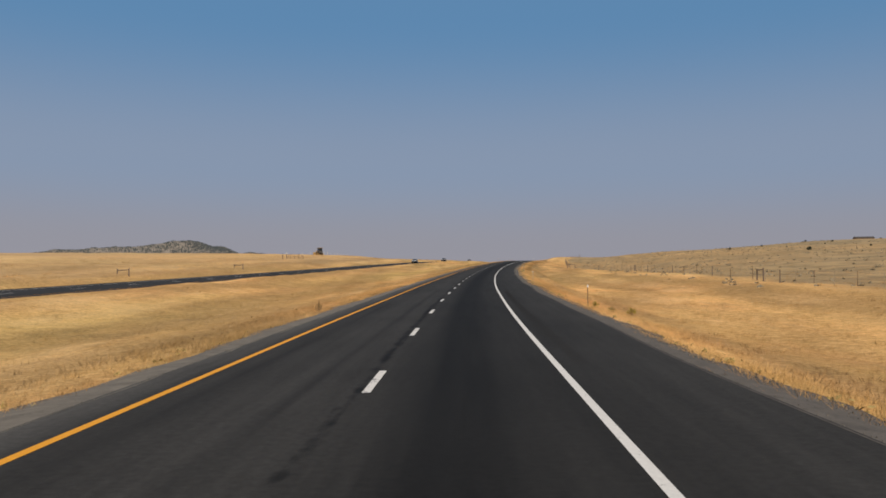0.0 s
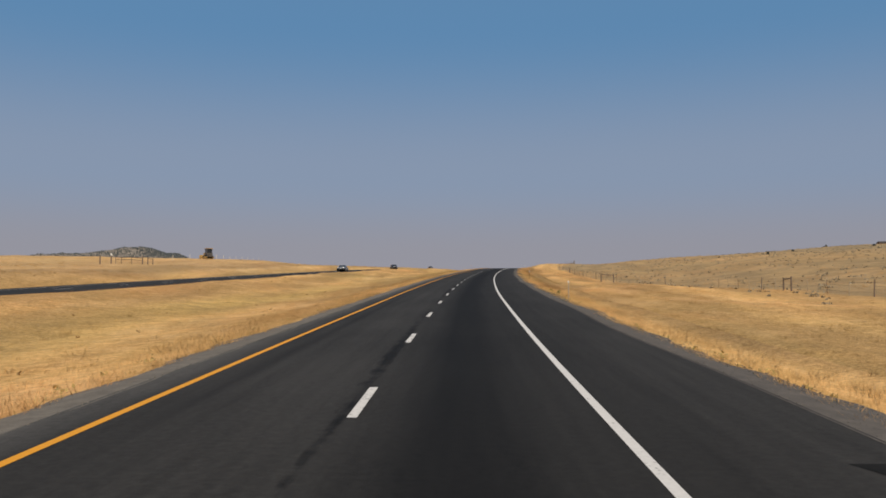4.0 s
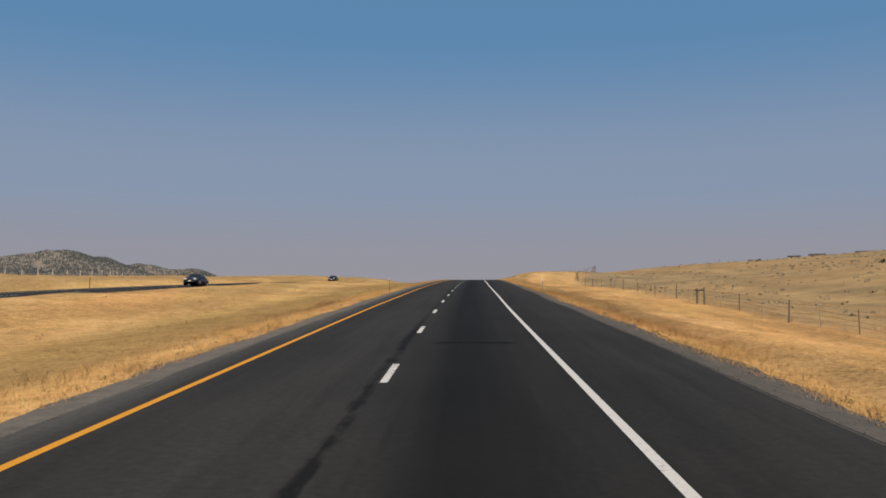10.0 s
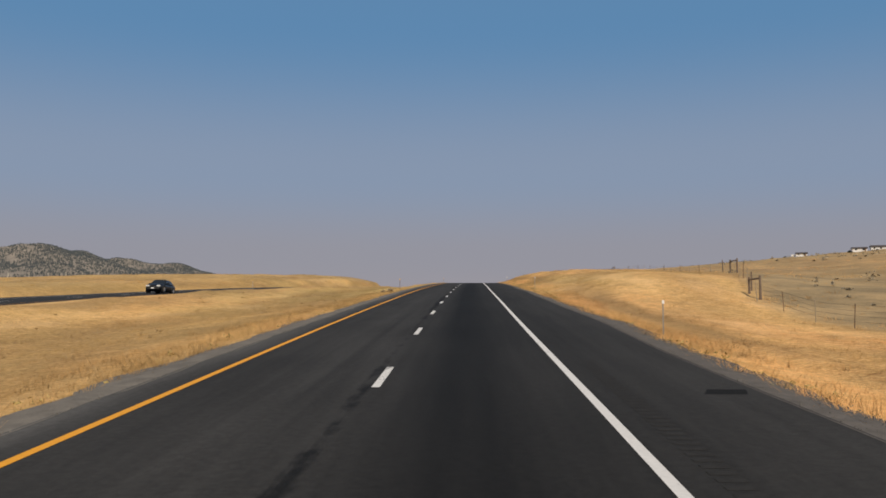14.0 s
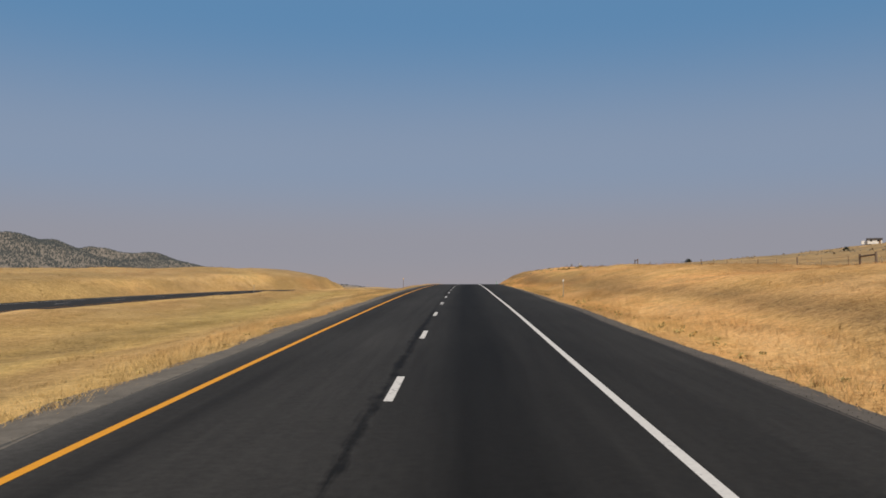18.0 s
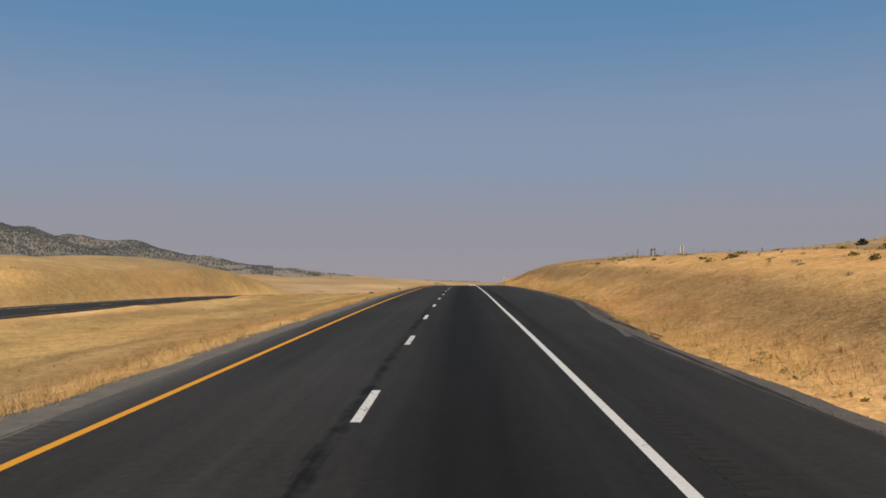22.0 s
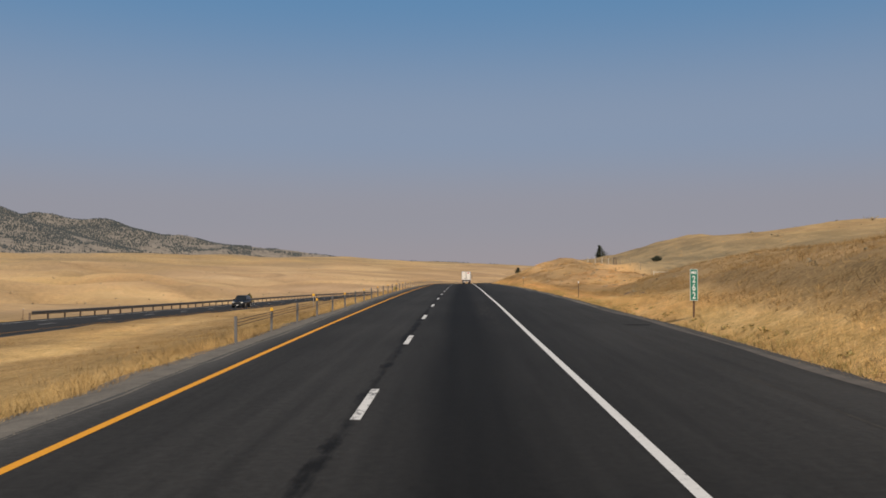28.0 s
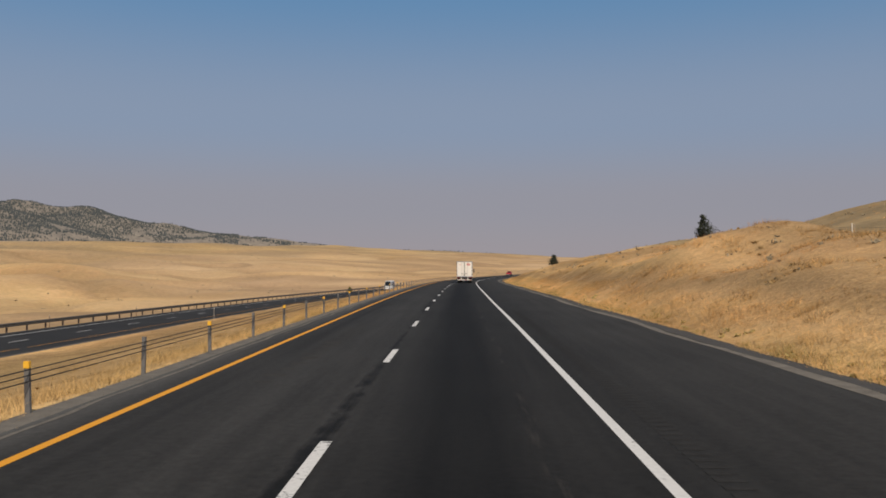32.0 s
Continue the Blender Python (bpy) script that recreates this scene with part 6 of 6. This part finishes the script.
tufts("dry_grass", 220000, (-30, 1120), lambda r, s: edge_r(s) + 2.5 + 13 * r, (0.05, 0.15), (0.01, 0.026), M_GRASS, "dry golden grass on the slope", 22, 0.9)
tufts("dry_grass", 460000, (-30, 1120), lambda r, s: edge_l(s) - 2.8 * r ** 1.2, (0.12, 0.38), (0.006, 0.015), M_GRASS, "dry golden grass along the median edge", 23, 0.7)
tufts("dry_grass", 240000, (-30, 1120), lambda r, s: -8.0 - 17.0 * r, (0.05, 0.14), (0.01, 0.03), M_GRASS, "dry golden grass in the median", 24, 0.9)
tufts("bunchgrass", 300000, (-30, 1120), lambda r, s: edge_r(s) + 0.4 + 15 * r ** 1.2, (0.10, 0.30), (0.01, 0.024), M_GRASS, "bunches of taller dry grass on the slope", 71, 0.7, -0.2, 16, 0.15)
tufts("bunchgrass", 300000, (-30, 1120), lambda r, s: edge_l(s) - 0.4 - 19 * r ** 1.2, (0.10, 0.30), (0.01, 0.024), M_GRASS, "bunches of taller dry grass in the median", 72, 0.7, -0.2, 16, 0.15)
tufts("bunchgrass", 70000, (60, 720), lambda r, s: -42 - 40 * r ** 1.3, (0.16, 0.42), (0.03, 0.07), M_GRASS, "bunches of dry grass across the far carriageway", 73, 0.6, -0.2, 12, 0.25)
tufts("bunchgrass", 90000, (-30, 1120), lambda r, s: 22 + 45 * r ** 1.3, (0.12, 0.34), (0.02, 0.05), M_GRASS, "bunches of dry grass on the pasture", 74, 0.6, 0.0, 14, 0.2)
tufts("verge_weeds", 40000, (-30, 1120), lambda r, s: edge_r(s) - 0.1 + 0.7 * r ** 1.5, (0.08, 0.26), (0.01, 0.022), M_GRASS2, "greenish weeds at the asphalt edge", 25, 0.8, 0.1)
tufts("verge_weeds", 24000, (-30, 1120), lambda r, s: edge_l(s) - 0.8 * r ** 1.5, (0.06, 0.22), (0.01, 0.022), M_GRASS2, "greenish weeds at the median edge", 26, 0.8, 0.6)
tufts("dead_weeds", 22000, (-30, 1120), lambda r, s: edge_r(s) - 0.15 + 8 * r ** 2, (0.08, 0.28), (0.01, 0.022), M_WEED, "dark dead weeds among the grass", 27, 0.8, 0.9, 18)
tufts("dead_weeds", 22000, (-30, 1120), lambda r, s: edge_l(s) - 0.3 - 14 * r ** 1.5, (0.08, 0.24), (0.01, 0.022), M_WEED, "brown weeds among the median grass", 28, 0.8, 0.9, 18)
tufts("edge_tussocks", 46000, (640, 1120), lambda r, s: edge_r(s) + 0.7 * r, (0.16, 0.42), (0.008, 0.018), M_GRASS2, "yellow-green tussocks along the shoulder", 77, 0.5, 0.2, 20, 0.11)
tufts("tall_weeds", 46000, (795, 1120), lambda r, s: -5.15 - 2.8 * r, (0.2, 0.55), (0.008, 0.018), M_GRASS, "tall dry weeds behind the cable barrier", 75, 0.35, 0.1, 14, 0.12)
tufts("tall_weeds", 26000, (795, 1120), lambda r, s: -6.2 - 9 * r, (0.15, 0.4), (0.01, 0.022), M_WEED, "tall brown weeds in the median", 76, 0.45, 0.2, 14, 0.14)
tufts("bunchgrass", 90000, (868, 1010), lambda r, s: 9.8 + 18 * r, (0.16, 0.46), (0.012, 0.026), M_GRASS, "thick bunches of dry grass over the hillside", 79, 0.55, 0.35, 34, 0.2)
tufts("rough_brown_grass", 26000, (715, 790), lambda r, s: 12 + 12 * r, (0.1, 0.28), (0.01, 0.025), M_WEED, "rough brown grass clumps on the road cut", 64, 0.6, 0.3, 20, 0.14)
tufts("rough_brown_grass", 44000, (785, 856), lambda r, s: 11.5 + 13 * r, (0.12, 0.36), (0.01, 0.025), M_WEED, "tall rough brown grass on the bank toned dark as shade", 30, 0.6, 0.0, 20, 0.14)
tufts("rough_brown_grass", 30000, (870, 1000), lambda r, s: 11.0 + 16 * r, (0.12, 0.34), (0.01, 0.025), M_WEED, "rusty grass clumps on the hillside", 65, 0.6, 0.5, 20, 0.14)


def brush(name, n, s_range, u_range, size, mat, label, seed, leaves=14):
    """Low woody brush: little heaps of leaves, too many to count."""
    rng = np.random.default_rng(seed)
    s, u = rng.uniform(*s_range, n), rng.uniform(*u_range, n)
    x, y, _ = plan(s, u)
    c = np.stack([x, y, ground_z(s, u)], 1)
    r = size[0] + (size[1] - size[0]) * rng.uniform(0, 1, n) ** 2.5
    p = rng.normal(size=(n, leaves, 3)) * np.array([0.5, 0.5, 0.35])
    p[:, :, 2] = np.abs(p[:, :, 2])
    pts = (c[:, None] + p * r[:, None, None]).reshape(-1, 3)
    ob = leaf_cloud(name, pts, 0.4 * (size[0] + size[1]) / 2, mat, rng)
    return tagged(ob, label, "brush", kind="stuff")


brush("sagebrush", 1500, (-20, 480), (26, 120), (0.10, 0.8), M_SAGE, "grey-green sagebrush over the pasture", 31)
brush("sagebrush", 260, (640, 860), (12.5, 30), (0.10, 0.25), M_SAGE, "grey-green sagebrush on the cut slope", 32)
brush("sagebrush", 420, (860, 1150), (14, 90), (0.12, 0.34), M_SAGE, "grey-green sagebrush on the hill", 33)
brush("sagebrush", 900, (450, 1100), (60, 220), (0.25, 1.1), M_SAGE, "grey-green sagebrush on the far slope", 34)

brush("green_shrubs", 34, (630, 720), (15.5, 22), (0.2, 0.42), M_FIR, "yellow-green shrubs along the top of the road cut", 35, 30)
brush("verge_brush", 420, (-20, 640), (7.75, 8.6), (0.06, 0.26), M_GRASS2, "green and brown weedy clumps along the gravel edge", 36)
brush("verge_brush", 300, (660, 1080), (9.6, 10.6), (0.06, 0.26), M_GRASS2, "green and brown weedy clumps along the gravel edge", 37)
brush("verge_brush", 260, (-20, 1080), (-6.3, -5.4), (0.05, 0.2), M_GRASS2, "green and brown weedy clumps along the median edge", 38)
brush("valley_brush", 800, (890, 1750), (-900, -60), (0.3, 1.3), M_SAGE, "scattered brush on the valley floor", 39)


brush("hillside_brush", 90, (890, 1040), (12.5, 34), (0.08, 0.34), M_WEED, "rusty brown weed clumps over the hillside", 40, 22)
brush("hillside_brush", 90, (890, 1040), (12.5, 34), (0.10, 0.45), M_SAGE, "grey brush over the hillside", 41, 22)
brush("median_brush", 160, (-20, 1080), (-25, -8), (0.06, 0.22), M_WEED, "small brown weed clumps in the median", 42)


def pebbles(n, u_of, seed):
    """Loose stones over the gravel shoulder."""
    rng = np.random.default_rng(seed)
    s = rng.uniform(-20, 1060, n)
    u, dz = u_of(rng.uniform(0, 1, n), s)
    x, y, z = plan(s, u)
    r = rng.uniform(0.008, 0.03, n)
    c = np.stack([x, y, z + dz + r * 0.1], 1)
    tet = np.array([(1, 0, -0.4), (-0.5, 0.87, -0.4), (-0.5, -0.87, -0.4), (0, 0, 0.75)])
    v = (c[:, None] + tet[None] * r[:, None, None] * rng.uniform(0.6, 1.4, (n, 4, 1))).reshape(-1, 3)
    q = np.arange(n)[:, None, None] * 4
    f = (q + np.array([(0, 1, 3), (1, 2, 3), (2, 0, 3)])[None]).reshape(-1, 3)
    return tagged(place("gravel_stones", mesh_of("gravel_stones", v, f.tolist(), M_PEBBLE), None), "loose stones on the gravel shoulder", "gravel", kind="stuff")


pebbles(45000, lambda r, s: (paved(s) + 1.3 * r ** 1.2, -0.15 * r ** 1.2), 51)
pebbles(45000, lambda r, s: (-4.35 - 0.95 * r ** 1.2, -0.14 * r ** 1.2), 52)


def rock(s, u, r, seed):
    rng = np.random.default_rng(seed)
    bm = bmesh.new()
    bmesh.ops.create_icosphere(bm, subdivisions=2, radius=r)
    k = rng.normal(size=(4, 3))
    for v in bm.verts:
        d = np.array(v.co) / r
        v.co *= 1 + 0.16 * math.sin(3 * d @ k[0]) + 0.13 * math.sin(4 * d @ k[1] + 1) + 0.05 * math.sin(9 * d @ k[2])
        v.co.z *= 0.6
    ob = part("rock", bm, M_ROCK)
    ob.matrix_basis = stand(s, u, rng.uniform(0, 360), 0.15 * r)
    return tagged(ob, "rough brown-grey rock standing in for a dark eroded undercut", "rock", "rocks on the eroded bank")


# a row of added rocks stands in for the dark undercut line
for k, (s, u, r) in enumerate(((841, 12.3, 0.2), (840.2, 12.0, 0.14), (842, 12.6, 0.17), (838, 12.1, 0.15), (837, 12.5, 0.2), (835.5, 12.4, 0.12), (843, 12.3, 0.12))):
    rock(s, u, r, 60 + k)

# conifers over the hills across the valley, in groves with bare slopes between them
rng = np.random.default_rng(41)
first, last = int(np.searchsorted(gs, 1600)), int(np.searchsorted(gu, 700))
n = 900000
i, j = rng.integers(first, len(gs) - 2, n), rng.integers(0, last, n)
ok = rng.uniform(0, 1, n) < (gs[i + 1] - gs[i]) * (gu[j + 1] - gu[j]) / 1100 * np.clip((HILL[i, j] - 45) / 60, 0, 1)
i, j = i[ok], j[ok]
fa, fb = rng.uniform(0, 1, len(i)), rng.uniform(0, 1, len(i))
s, u = gs[i] + fa * (gs[i + 1] - gs[i]), gu[j] + fb * (gu[j + 1] - gu[j])
x, y, _ = plan(s, u)
grove = lumps(x, y, (70, 130, 240), (0.5, 0.7, 0.8))
dense = np.clip((HILL[i, j] - 110) / 90, 0, 1)
ok = rng.uniform(0, 1, len(s)) < np.clip(0.04 + 1.6 * (grove + 1.9 * dense - 0.35), 0.03, 1)
s, u, x, y = s[ok], u[ok], x[ok], y[ok]
z = ground_z(s, u)
n = len(s)
h = rng.uniform(3, 7, n)
ring = np.arange(5) * 1.2566
turn = rng.uniform(0, 6.28, (n, 1))
layers = []
for lev, rad, top in ((0.02, 0.42, 0.62), (0.35, 0.30, 1.0)):
    rr = h[:, None] * rad * rng.uniform(0.7, 1.2, (n, 5))
    low = np.stack([x[:, None] + np.cos(turn + ring) * rr, y[:, None] + np.sin(turn + ring) * rr, z[:, None] + h[:, None] * lev * rng.uniform(0.6, 1.3, (n, 5))], 2)
    tip = np.stack([x + rng.normal(size=n) * 0.3, y + rng.normal(size=n) * 0.3, z + h * top], 1)[:, None]
    layers.append(np.concatenate([low, tip], 1))
v = np.stack(layers, 1).reshape(-1, 3)
q = np.arange(2 * n)[:, None] * 6
f = np.stack([q + np.arange(5), q + (np.arange(5) + 1) % 5, np.repeat(q + 5, 5, 1)], 2).reshape(-1, 3)
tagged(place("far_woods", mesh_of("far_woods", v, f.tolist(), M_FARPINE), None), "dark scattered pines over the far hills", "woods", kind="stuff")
